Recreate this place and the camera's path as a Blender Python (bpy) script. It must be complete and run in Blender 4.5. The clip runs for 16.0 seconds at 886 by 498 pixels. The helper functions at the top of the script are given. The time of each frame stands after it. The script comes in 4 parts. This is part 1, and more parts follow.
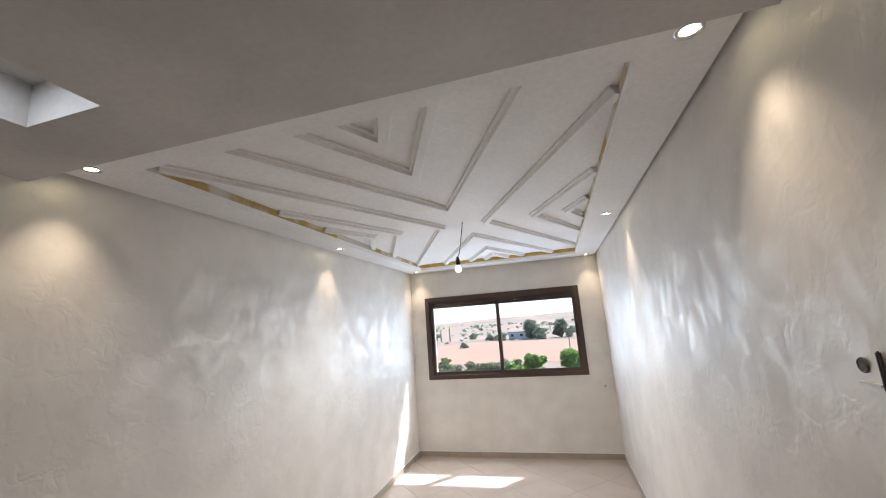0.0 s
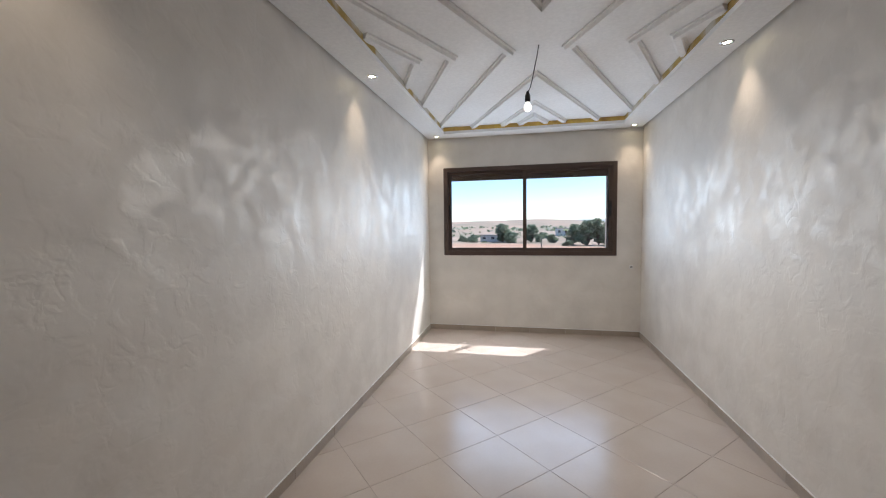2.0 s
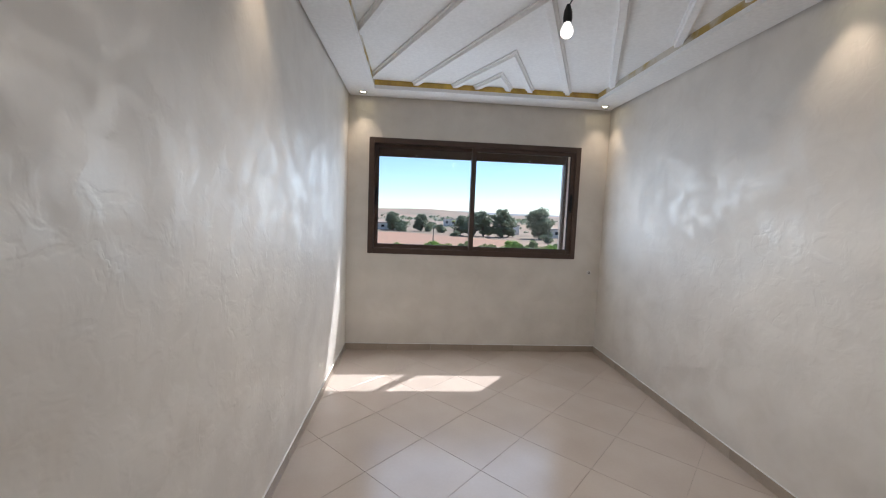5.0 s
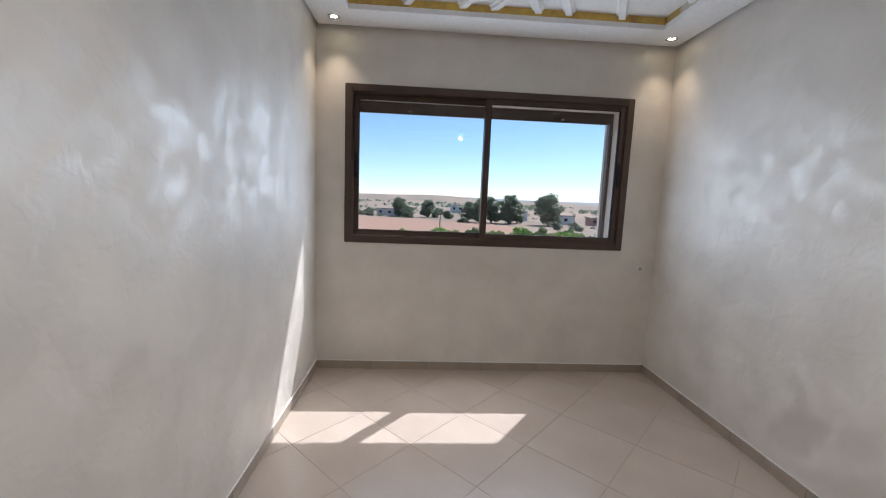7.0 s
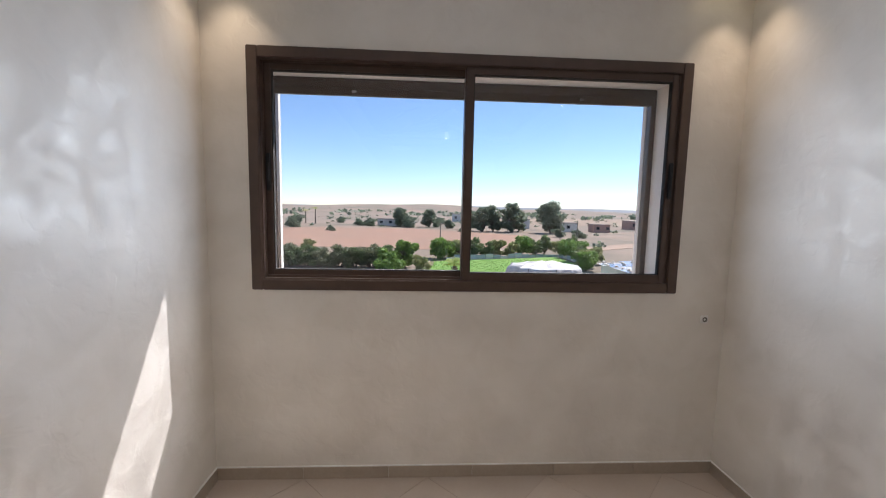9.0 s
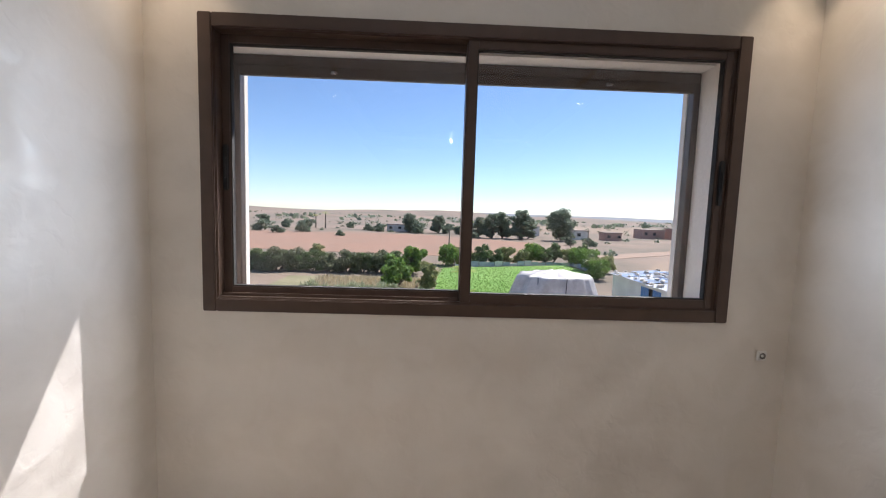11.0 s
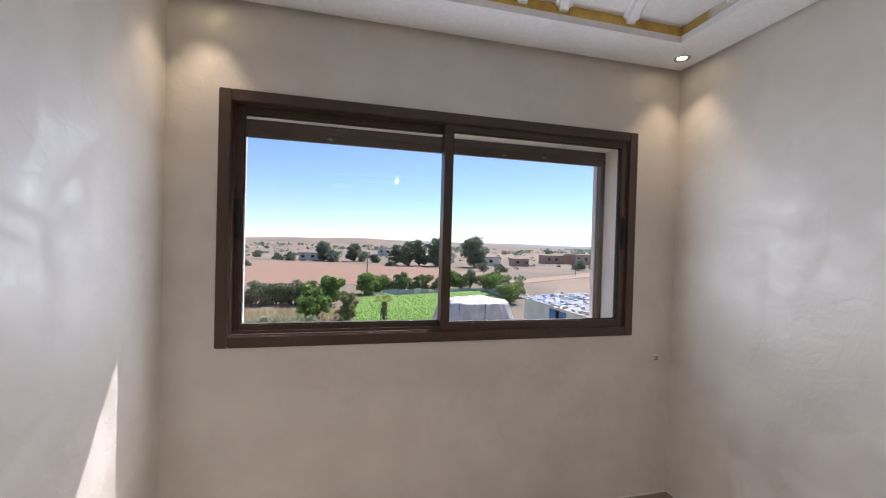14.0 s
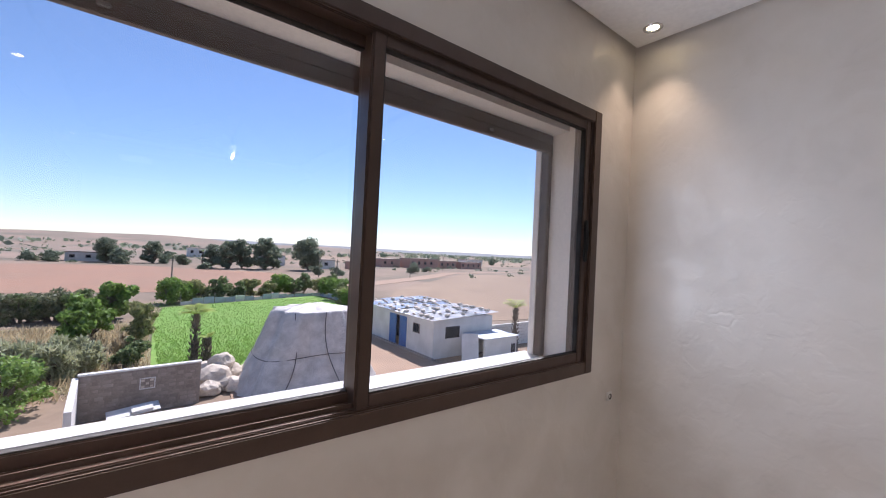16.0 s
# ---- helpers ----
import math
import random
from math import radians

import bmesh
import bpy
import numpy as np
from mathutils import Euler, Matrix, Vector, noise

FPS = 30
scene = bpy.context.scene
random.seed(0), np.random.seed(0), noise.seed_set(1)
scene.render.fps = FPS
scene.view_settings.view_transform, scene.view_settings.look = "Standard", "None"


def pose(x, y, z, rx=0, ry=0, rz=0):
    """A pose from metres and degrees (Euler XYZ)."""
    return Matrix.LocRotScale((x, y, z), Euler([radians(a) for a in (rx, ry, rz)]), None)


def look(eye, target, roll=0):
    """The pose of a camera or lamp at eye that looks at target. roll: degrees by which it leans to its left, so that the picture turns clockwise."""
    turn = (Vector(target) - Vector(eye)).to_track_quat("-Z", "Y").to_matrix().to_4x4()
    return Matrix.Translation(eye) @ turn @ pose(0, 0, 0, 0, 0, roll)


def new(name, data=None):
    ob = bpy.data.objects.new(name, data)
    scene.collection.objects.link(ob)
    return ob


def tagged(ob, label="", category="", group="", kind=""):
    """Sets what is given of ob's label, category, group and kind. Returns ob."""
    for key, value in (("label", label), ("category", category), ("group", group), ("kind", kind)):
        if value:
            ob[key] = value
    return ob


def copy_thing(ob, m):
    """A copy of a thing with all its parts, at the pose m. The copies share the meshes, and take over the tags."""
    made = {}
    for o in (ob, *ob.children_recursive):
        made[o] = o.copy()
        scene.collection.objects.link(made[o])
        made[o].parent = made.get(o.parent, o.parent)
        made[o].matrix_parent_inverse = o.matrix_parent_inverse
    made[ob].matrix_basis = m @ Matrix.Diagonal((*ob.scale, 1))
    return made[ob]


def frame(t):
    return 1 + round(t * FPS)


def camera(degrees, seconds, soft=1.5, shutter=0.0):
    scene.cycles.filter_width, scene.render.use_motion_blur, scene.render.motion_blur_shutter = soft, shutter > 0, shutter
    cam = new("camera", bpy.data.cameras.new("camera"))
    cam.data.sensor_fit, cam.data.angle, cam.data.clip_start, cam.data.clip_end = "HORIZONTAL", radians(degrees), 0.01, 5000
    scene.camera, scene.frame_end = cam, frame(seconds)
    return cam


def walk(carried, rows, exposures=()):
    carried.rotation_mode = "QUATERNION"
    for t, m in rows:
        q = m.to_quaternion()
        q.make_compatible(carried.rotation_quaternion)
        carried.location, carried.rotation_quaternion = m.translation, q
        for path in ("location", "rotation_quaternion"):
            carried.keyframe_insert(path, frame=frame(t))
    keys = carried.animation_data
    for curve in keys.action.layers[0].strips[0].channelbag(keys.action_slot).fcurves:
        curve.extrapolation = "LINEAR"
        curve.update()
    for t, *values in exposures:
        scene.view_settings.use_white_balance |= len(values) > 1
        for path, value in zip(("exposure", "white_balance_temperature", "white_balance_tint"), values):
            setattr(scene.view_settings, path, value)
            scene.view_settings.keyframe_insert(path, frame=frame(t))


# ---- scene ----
cam = camera(97.0, 16.0, soft=1.1)
PATH = [
    (0, (2.232, -6.064, 1.929), (1.72, -4.168, 2.307), -4.1),
    (0.5, (2.067, -6.016, 1.848), (1.533, -4.095, 1.998), -2.9),
    (1, (1.873, -5.916, 1.735), (1.327, -3.992, 1.705), -2.1),
    (1.5, (1.616, -5.822, 1.617), (1.102, -3.891, 1.523), -1.3),
    (2, (1.393, -5.626, 1.547), (0.981, -3.673, 1.423), -0.8),
    (2.5, (1.225, -5.527, 1.553), (0.984, -3.547, 1.408), -0.5),
    (3, (1.004, -5.458, 1.538), (0.929, -3.466, 1.372), -0.7),
    (3.5, (0.88, -5.218, 1.55), (0.916, -3.227, 1.371), -0.7),
    (6, (0.711, -3.837, 1.565), (0.89, -1.853, 1.383), 2.9),
    (6.5, (0.719, -3.565, 1.508), (0.861, -1.581, 1.297), 3.0),
    (7, (0.853, -3.274, 1.477), (0.973, -1.294, 1.227), 2.3),
    (7.5, (0.956, -3.041, 1.496), (1.107, -1.07, 1.192), 1.6),
    (8, (1.001, -2.701, 1.488), (1.223, -0.737, 1.178), 1.2),
    (8.5, (1.057, -2.42, 1.507), (1.208, -0.441, 1.262), 0.6),
    (9, (1.14, -2.138, 1.553), (1.246, -0.151, 1.348), 1.2),
    (11.5, (1.228, -1.733, 1.553), (1.285, 0.259, 1.385), 1.8),
    (12, (1.191, -2.026, 1.578), (1.303, -0.035, 1.43), 2.0),
    (12.5, (1.161, -2.276, 1.671), (1.329, -0.285, 1.57), 1.9),
    (13, (1.169, -2.399, 1.697), (1.409, -0.414, 1.634), 1.4),
    (13.5, (0.987, -2.29, 1.653), (1.386, -0.33, 1.611), 1.2),
    (14, (0.84, -2.104, 1.634), (1.318, -0.162, 1.611), 1.6),
    (14.5, (0.79, -1.774, 1.658), (1.256, 0.171, 1.7), 1.7),
    (15, (0.749, -1.555, 1.660), (1.409, 0.332, 1.698), 3.3),
    (15.5, (0.716, -1.348, 1.654), (1.645, 0.422, 1.679), 3.4),
    (16, (0.837, -1.069, 1.637), (2.055, 0.518, 1.661), 2.8),
]
walk(cam, [(t, look(eye, target, roll)) for t, eye, target, roll in PATH], exposures=[(0, 1.4, 5550, 10), (1.5, 1.1, 5450, 10), (2.5, 0.85, 5600, 10), (3.5, 0.8, 5600, 10), (7, 0.5, 5550, 11), (9, 0.55, 5800, 13), (13.5, 0.55, 5850, 15), (16, 0.5, 5750, 20)])

# ---------- light ----------
SUN = Vector((-0.83, -1.0, -1.67)).normalized()      # the way the sunlight travels
elev = math.asin(-SUN.z)
world = bpy.data.worlds.new("world")
scene.world = world
world.use_nodes = True
wn = world.node_tree.nodes
sky = wn.new("ShaderNodeTexSky")
sky.sky_type, sky.sun_disc = "NISHITA", False
sky.sun_elevation, sky.sun_rotation = elev, math.atan2(-SUN.x, -SUN.y)
sky.air_density, sky.dust_density, sky.ozone_density = 0.9, 0.05, 2.8
wn["Background"].inputs["Strength"].default_value = 0.10
world.node_tree.links.new(sky.outputs[0], wn["Background"].inputs[0])


def lamp(name, kind, power, color, m):
    data = bpy.data.lights.new(name, kind)
    data.energy, data.color = power, color
    ob = new(name, data)
    ob.matrix_world = m
    return ob


sun = lamp("sun", "SUN", 5.0, (1.0, 0.93, 0.84), SUN.to_track_quat("-Z", "Y").to_matrix().to_4x4())
sun.data.angle = radians(0.5)
# the sky's light entering by the window
daylight = lamp("window_daylight", "AREA", 10.5, (0.84, 0.92, 1.0), look((1.41, -0.03, 1.73), (1.41, -4, 1.73)))
daylight.data.shape, daylight.data.size, daylight.data.size_y = "RECTANGLE", 2.14, 1.04

SPOTS = [(0.17, -0.16), (2.75, -0.16), (0.15, -2.48), (2.76, -2.48), (0.17, -4.80), (2.74, -4.80)]
W, H, YB = 2.9, 2.78, -7.6           # room width, ceiling height, back wall


# ---------- materials ----------
def material(name, base, rough=0.6, metal=0.0, alt=None, scale=4.0, fine=60.0, bump=0.15, fine_bump=None, spread=(0.35, 0.65), spec=0.5, rough_alt=None, per=0.0, grit=0.04):
    """Two noises, coarse and fine, over the base colour, the roughness and the relief."""
    m = bpy.data.materials.new(name)
    m.use_nodes = True
    n, l = m.node_tree.nodes, m.node_tree.links
    p = n["Principled BSDF"]
    p.inputs["Metallic"].default_value = metal
    p.inputs["Specular IOR Level"].default_value = spec
    tc = n.new("ShaderNodeTexCoord")
    big, small = n.new("ShaderNodeTexNoise"), n.new("ShaderNodeTexNoise")
    big.inputs["Scale"].default_value, big.inputs["Detail"].default_value = scale, 5
    small.inputs["Scale"].default_value, small.inputs["Detail"].default_value = fine, 3
    for t in (big, small):
        l.new(tc.outputs["Object"], t.inputs["Vector"])
    ramp = n.new("ShaderNodeMapRange")
    ramp.inputs[1].default_value, ramp.inputs[2].default_value = spread
    l.new(big.outputs[0], ramp.inputs[0])
    mix = n.new("ShaderNodeMix")
    mix.data_type = "RGBA"
    alt = alt or tuple(c * 0.82 for c in base)
    mix.inputs[6].default_value, mix.inputs[7].default_value = (*base, 1), (*alt, 1)
    l.new(ramp.outputs[0], mix.inputs[0])
    grain = n.new("ShaderNodeHueSaturation")
    gr = n.new("ShaderNodeMapRange")
    gr.inputs[1].default_value, gr.inputs[2].default_value, gr.inputs[3].default_value, gr.inputs[4].default_value = 0.3, 0.7, 1 - grit, 1 + grit
    l.new(small.outputs[0], gr.inputs[0])
    l.new(mix.outputs[2], grain.inputs["Color"])
    last = gr.outputs[0]
    if per:
        info, pr, mul = n.new("ShaderNodeObjectInfo"), n.new("ShaderNodeMapRange"), n.new("ShaderNodeMath")
        pr.inputs[3].default_value, pr.inputs[4].default_value = 1 - per, 1 + per
        mul.operation = "MULTIPLY"
        l.new(info.outputs["Random"], pr.inputs[0])
        l.new(pr.outputs[0], mul.inputs[0])
        l.new(last, mul.inputs[1])
        last = mul.outputs[0]
    l.new(last, grain.inputs["Value"])
    l.new(grain.outputs[0], p.inputs["Base Color"])
    rr = n.new("ShaderNodeMapRange")
    rr.inputs[1].default_value, rr.inputs[2].default_value = spread
    rr.inputs[3].default_value, rr.inputs[4].default_value = rough, rough_alt if rough_alt is not None else min(1, rough * 1.2)
    l.new(big.outputs[0], rr.inputs[0])
    l.new(rr.outputs[0], p.inputs["Roughness"])
    if bump:
        add, b = n.new("ShaderNodeMath"), n.new("ShaderNodeBump")
        add.operation = "MULTIPLY_ADD"
        add.inputs[1].default_value = 0.25 if fine_bump is None else fine_bump
        l.new(small.outputs[0], add.inputs[0])
        l.new(big.outputs[0], add.inputs[2])
        l.new(add.outputs[0], b.inputs["Height"])
        b.inputs["Strength"].default_value, b.inputs["Distance"].default_value = bump, 0.02
        l.new(b.outputs[0], p.inputs["Normal"])
    return m


def glow(name, color, strength):
    m = bpy.data.materials.new(name)
    m.use_nodes = True
    p = m.node_tree.nodes["Principled BSDF"]
    p.inputs["Base Color"].default_value = (*color, 1)
    p.inputs["Emission Color"].default_value = (*color, 1)
    p.inputs["Emission Strength"].default_value = strength
    return m


def stucco():
    """Polished pearly plaster: thin overlapping trowel flakes, glossier on their raised faces."""
    m = material("polished_stucco", (0.74, 0.70, 0.635), 0.42, metal=0.30, alt=(0.665, 0.625, 0.565), scale=4.0, fine=8.0, bump=0.0, spec=0.7)
    n, l = m.node_tree.nodes, m.node_tree.links
    p = n["Principled BSDF"]
    tc = n.new("ShaderNodeTexCoord")
    heights = []
    for scale, low, high, weight in ((3.6, 0.42, 0.60, 0.5), (9.0, 0.44, 0.60, 0.55), (21.0, 0.36, 0.66, 0.12)):
        t, e, w = n.new("ShaderNodeTexNoise"), n.new("ShaderNodeMapRange"), n.new("ShaderNodeMath")
        t.inputs["Scale"].default_value, t.inputs["Detail"].default_value, t.inputs["Distortion"].default_value = scale, 3, 0.5
        l.new(tc.outputs["Object"], t.inputs["Vector"])
        e.interpolation_type = "SMOOTHSTEP"
        e.inputs[1].default_value, e.inputs[2].default_value = low, high
        l.new(t.outputs[0], e.inputs[0])
        w.operation = "MULTIPLY_ADD"
        w.inputs[1].default_value, w.inputs[2].default_value = weight, 0.0
        l.new(e.outputs[0], w.inputs[0])
        if heights:
            l.new(heights[-1], w.inputs[2])
        heights.append(w.outputs[0])
    # short curved trowel edges, here and there
    warp, shift, cells, edge, mask, cut, sub = (n.new(k) for k in ("ShaderNodeTexNoise", "ShaderNodeVectorMath", "ShaderNodeTexVoronoi", "ShaderNodeMapRange", "ShaderNodeMapRange", "ShaderNodeMath", "ShaderNodeMath"))
    warp.inputs["Scale"].default_value, warp.inputs["Detail"].default_value = 4.5, 4
    l.new(tc.outputs["Object"], warp.inputs["Vector"])
    shift.operation = "MULTIPLY_ADD"
    shift.inputs[1].default_value = (0.35, 0.35, 0.35)
    l.new(warp.outputs[1], shift.inputs[0])
    l.new(tc.outputs["Object"], shift.inputs[2])
    cells.feature = "DISTANCE_TO_EDGE"
    cells.inputs["Scale"].default_value = 6.5
    l.new(shift.outputs[0], cells.inputs["Vector"])
    edge.inputs[1].default_value, edge.inputs[2].default_value, edge.inputs[3].default_value, edge.inputs[4].default_value = 0.0, 0.09, 1.0, 0.0
    l.new(cells.outputs["Distance"], edge.inputs[0])
    mask.inputs[1].default_value, mask.inputs[2].default_value = 0.52, 0.64
    l.new(warp.outputs[0], mask.inputs[0])
    cut.operation, sub.operation = "MULTIPLY", "MULTIPLY_ADD"
    l.new(edge.outputs[0], cut.inputs[0])
    l.new(mask.outputs[0], cut.inputs[1])
    sub.inputs[1].default_value = -0.5
    l.new(cut.outputs[0], sub.inputs[0])
    l.new(heights[-1], sub.inputs[2])
    b = n.new("ShaderNodeBump")
    b.inputs["Strength"].default_value, b.inputs["Distance"].default_value = 0.18, 0.006
    l.new(sub.outputs[0], b.inputs["Height"])
    l.new(b.outputs[0], p.inputs["Normal"])
    rr = n.new("ShaderNodeMapRange")
    rr.inputs[1].default_value, rr.inputs[2].default_value, rr.inputs[3].default_value, rr.inputs[4].default_value = 0.1, 1.2, 0.62, 0.46
    l.new(heights[-1], rr.inputs[0])
    l.new(rr.outputs[0], p.inputs["Roughness"])
    # the pearly pigment lies on the raised flakes
    pearl, pr = n.new("ShaderNodeTexNoise"), n.new("ShaderNodeMapRange")
    pearl.inputs["Scale"].default_value, pearl.inputs["Detail"].default_value, pearl.inputs["Distortion"].default_value = 6.0, 8, 0.9
    l.new(tc.outputs["Object"], pearl.inputs["Vector"])
    pr.inputs[1].default_value, pr.inputs[2].default_value, pr.inputs[3].default_value, pr.inputs[4].default_value = 0.41, 0.60, 0.05, 0.46
    l.new(pearl.outputs[0], pr.inputs[0])
    l.new(pr.outputs[0], p.inputs["Metallic"])
    return m


STUCCO = stucco()
PLASTER = material("white_plaster", (0.86, 0.855, 0.84), 0.7, alt=(0.82, 0.81, 0.79), scale=1.5, fine=40, bump=0.05)
# the white plaster again, its colour darkened for the dim hall ceiling
HALL_PLASTER = material("shaded_hall_plaster", (0.62, 0.60, 0.57), 0.7, scale=1.5, fine=40, bump=0.05)
FOAM = material("yellow_expanding_foam", (0.80, 0.58, 0.12), 0.8, alt=(0.48, 0.30, 0.10), scale=7, fine=50, bump=0.6)
CAVITY = material("raw_gypsum_edge", (0.62, 0.58, 0.50), 0.9, alt=(0.45, 0.32, 0.10), scale=3, fine=40, bump=0.3, spread=(0.46, 0.56))
TILE = material("beige_glazed_tile", (0.42, 0.355, 0.30), 0.19, spec=0.6, alt=(0.385, 0.32, 0.27), scale=2.2, fine=55, bump=0.012, rough_alt=0.25, per=0.02, grit=0.015)
GROUT = material("grey_grout", (0.365, 0.31, 0.262), 0.9, scale=8, fine=90, bump=0.2)
SKIRT = material("beige_skirting_tile", (0.37, 0.305, 0.24), 0.3, scale=3, fine=60, bump=0.02, per=0.04)
CAP = material("white_sealant", (0.78, 0.77, 0.74), 0.6, scale=9, fine=60, bump=0.1)
ALU = material("brown_aluminium", (0.085, 0.055, 0.041), 0.36, metal=0.15, alt=(0.073, 0.047, 0.035), scale=12, fine=220, bump=0.02)
BLACK = material("black_plastic", (0.015, 0.015, 0.016), 0.45, scale=20, fine=200, bump=0.03)
RUBBER = material("black_gasket", (0.03, 0.027, 0.025), 0.7, scale=20, fine=200, bump=0.03)
RENDER = material("cream_outer_render", (0.84, 0.78, 0.71), 0.85, alt=(0.79, 0.74, 0.67), scale=3, fine=70, bump=0.2)
SILL = material("pale_marble_sill", (0.72, 0.69, 0.64), 0.35, alt=(0.62, 0.59, 0.55), scale=6, fine=60, bump=0.03)
CHROME = material("brushed_chrome", (0.75, 0.75, 0.76), 0.22, metal=1.0, scale=20, fine=200, bump=0.01)
WHITE_PLASTIC = material("white_plastic", (0.78, 0.77, 0.74), 0.4, scale=20, fine=150, bump=0.01)
GREY_BOX = material("grey_box_hole", (0.16, 0.15, 0.14), 0.8, scale=20, fine=100, bump=0.2)
SPOT_GLOW = glow("spot_led", (1.0, 0.80, 0.42), 14)
BULB_GLOW = glow("bulb_opal", (1.0, 0.90, 0.76), 0.85)
PANEL_GLOW = glow("hall_light", (1.0, 0.95, 0.88), 1.2)


def glass():
    m = bpy.data.materials.new("window_glass")
    m.use_nodes = True
    p = m.node_tree.nodes["Principled BSDF"]
    p.inputs["Base Color"].default_value = (1, 1, 1, 1)
    p.inputs["Roughness"].default_value, p.inputs["Transmission Weight"].default_value, p.inputs["IOR"].default_value = 0.0, 1.0, 1.45
    return m


GLASS = glass()


# ---------- mesh helpers ----------
def box(bm, a, b, bevel=0.0):
    c = [(a[i] + b[i]) / 2 for i in range(3)]
    s = [abs(b[i] - a[i]) for i in range(3)]
    r = bmesh.ops.create_cube(bm, size=1, matrix=Matrix.Translation(c) @ Matrix.Diagonal((*s, 1)))
    if bevel:
        es = list({e for v in r["verts"] for e in v.link_edges})
        bmesh.ops.bevel(bm, geom=es, offset=bevel, segments=2, affect="EDGES")
    return bm


def boxes(*abs_, bevel=0.0):
    bm = bmesh.new()
    for a, b in abs_:
        box(bm, a, b, bevel)
    return bm


def tube(bm, pts, radius, sides=10, cap=True):
    """A swept round bar; radius: one number or one for each point."""
    rings = []
    pts = [Vector(p) for p in pts]
    for i, p in enumerate(pts):
        d = (pts[min(i + 1, len(pts) - 1)] - pts[max(i - 1, 0)]).normalized()
        q = d.to_track_quat("Z", "Y")
        r = radius[i] if isinstance(radius, (list, tuple)) else radius
        rings.append([bm.verts.new(p + q @ Vector((r * math.cos(2 * math.pi * k / sides), r * math.sin(2 * math.pi * k / sides), 0))) for k in range(sides)])
    for a, b in zip(rings, rings[1:]):
        for k in range(sides):
            bm.faces.new((a[k], a[(k + 1) % sides], b[(k + 1) % sides], b[k]))
    if cap:
        bm.faces.new(rings[0][::-1])
        bm.faces.new(rings[-1])
    return bm


def lathe(bm, profile, at=(0, 0, 0), sides=24):
    rings = [[bm.verts.new((at[0] + r * math.cos(2 * math.pi * k / sides), at[1] + r * math.sin(2 * math.pi * k / sides), at[2] + z)) for k in range(sides)] for r, z in profile]
    for a, b in zip(rings, rings[1:]):
        for k in range(sides):
            bm.faces.new((a[k], a[(k + 1) % sides], b[(k + 1) % sides], b[k]))
    return bm


def mesh_of(name, bm, mat, smooth=False):
    bmesh.ops.recalc_face_normals(bm, faces=bm.faces)
    me = bpy.data.meshes.new(name)
    bm.to_mesh(me)
    bm.free()
    me.materials.append(mat)
    if smooth:
        for f in me.polygons:
            f.use_smooth = True
    return me


def part(name, bm, mat, parent=None, label="", smooth=False):
    ob = new(name, mesh_of(name, bm, mat, smooth))
    ob.parent = parent
    if label:
        tagged(ob, label)
    return ob


def thing(name, label, category, group="", at=(0, 0, 0)):
    ob = new(name)
    ob.location = at
    ob.empty_display_size = 0.1
    return tagged(ob, label, category, group)


def setting(name, bm, mat, label, category):
    return tagged(part(name, bm, mat), label, category, kind="structure")


# ---------- the room's shell ----------
T = 0.32                                  # outer wall thickness
WX0, WX1, WZ0, WZ1 = 0.255, 2.555, 1.125, 2.335     # opening in the window wall
TOP = 3.1
setting("wall_west", boxes(((-0.2, YB - 0.2, -0.1), (0, 0, TOP))), STUCCO, "polished cream stucco wall with trowel marks", "wall")
setting("wall_east", boxes(((W, YB - 0.2, -0.1), (W + 0.2, 0, TOP))), STUCCO, "polished cream stucco wall with trowel marks", "wall")
setting("wall_south", boxes(((0, YB - 0.2, -0.1), (W, YB, TOP))), STUCCO, "plain cream stucco wall behind the hall", "wall")
setting("wall_north", boxes(((-0.2, 0, -0.1), (WX0, 0.06, TOP)), ((WX1, 0, -0.1), (W + 0.2, 0.06, TOP)), ((WX0, 0, -0.1), (WX1, 0.06, WZ0)), ((WX0, 0, WZ1), (WX1, 0.06, TOP))),
        STUCCO, "polished cream stucco wall around the window", "wall")
JX0, JX1 = 0.25, 2.54
setting("facade", boxes(((-1.5, 0.06, -4.7), (JX0, T, 3.4)), ((JX1, 0.06, -4.7), (W + 1.5, T, 3.4)), ((JX0, 0.06, -4.7), (JX1, T, 1.09)), ((JX0, 0.06, 2.34), (JX1, 0.14, 3.4)), ((JX0, 0.14, 2.29), (JX1, T, 3.4)), ((JX0, 0.285, 1.126), (0.283, T, 2.29)), ((2.505, 0.285, 1.126), (JX1, T, 2.29))),
        RENDER, "cream rendered outside wall and window reveal", "facade")
setting("lower_storey", boxes(((-0.2, YB - 0.2, -4.7), (0.0, 0.06, -0.1)), ((W, YB - 0.2, -4.7), (W + 0.2, 0.06, -0.1)), ((0, YB - 0.2, -4.7), (W, YB, -0.1))), RENDER, "plain rendered walls of the storey below", "wall")
setting("roof_slab", boxes(((-0.2, YB - 0.2, TOP), (W + 0.2, 0.06, TOP + 0.25))), PLASTER, "plain concrete slab above the ceiling", "slab")
setting("window_sill", boxes(((JX0, 0.062, 1.094), (JX1, T + 0.05, 1.125)), bevel=0.004), SILL, "pale stone outside window sill", "window sill")

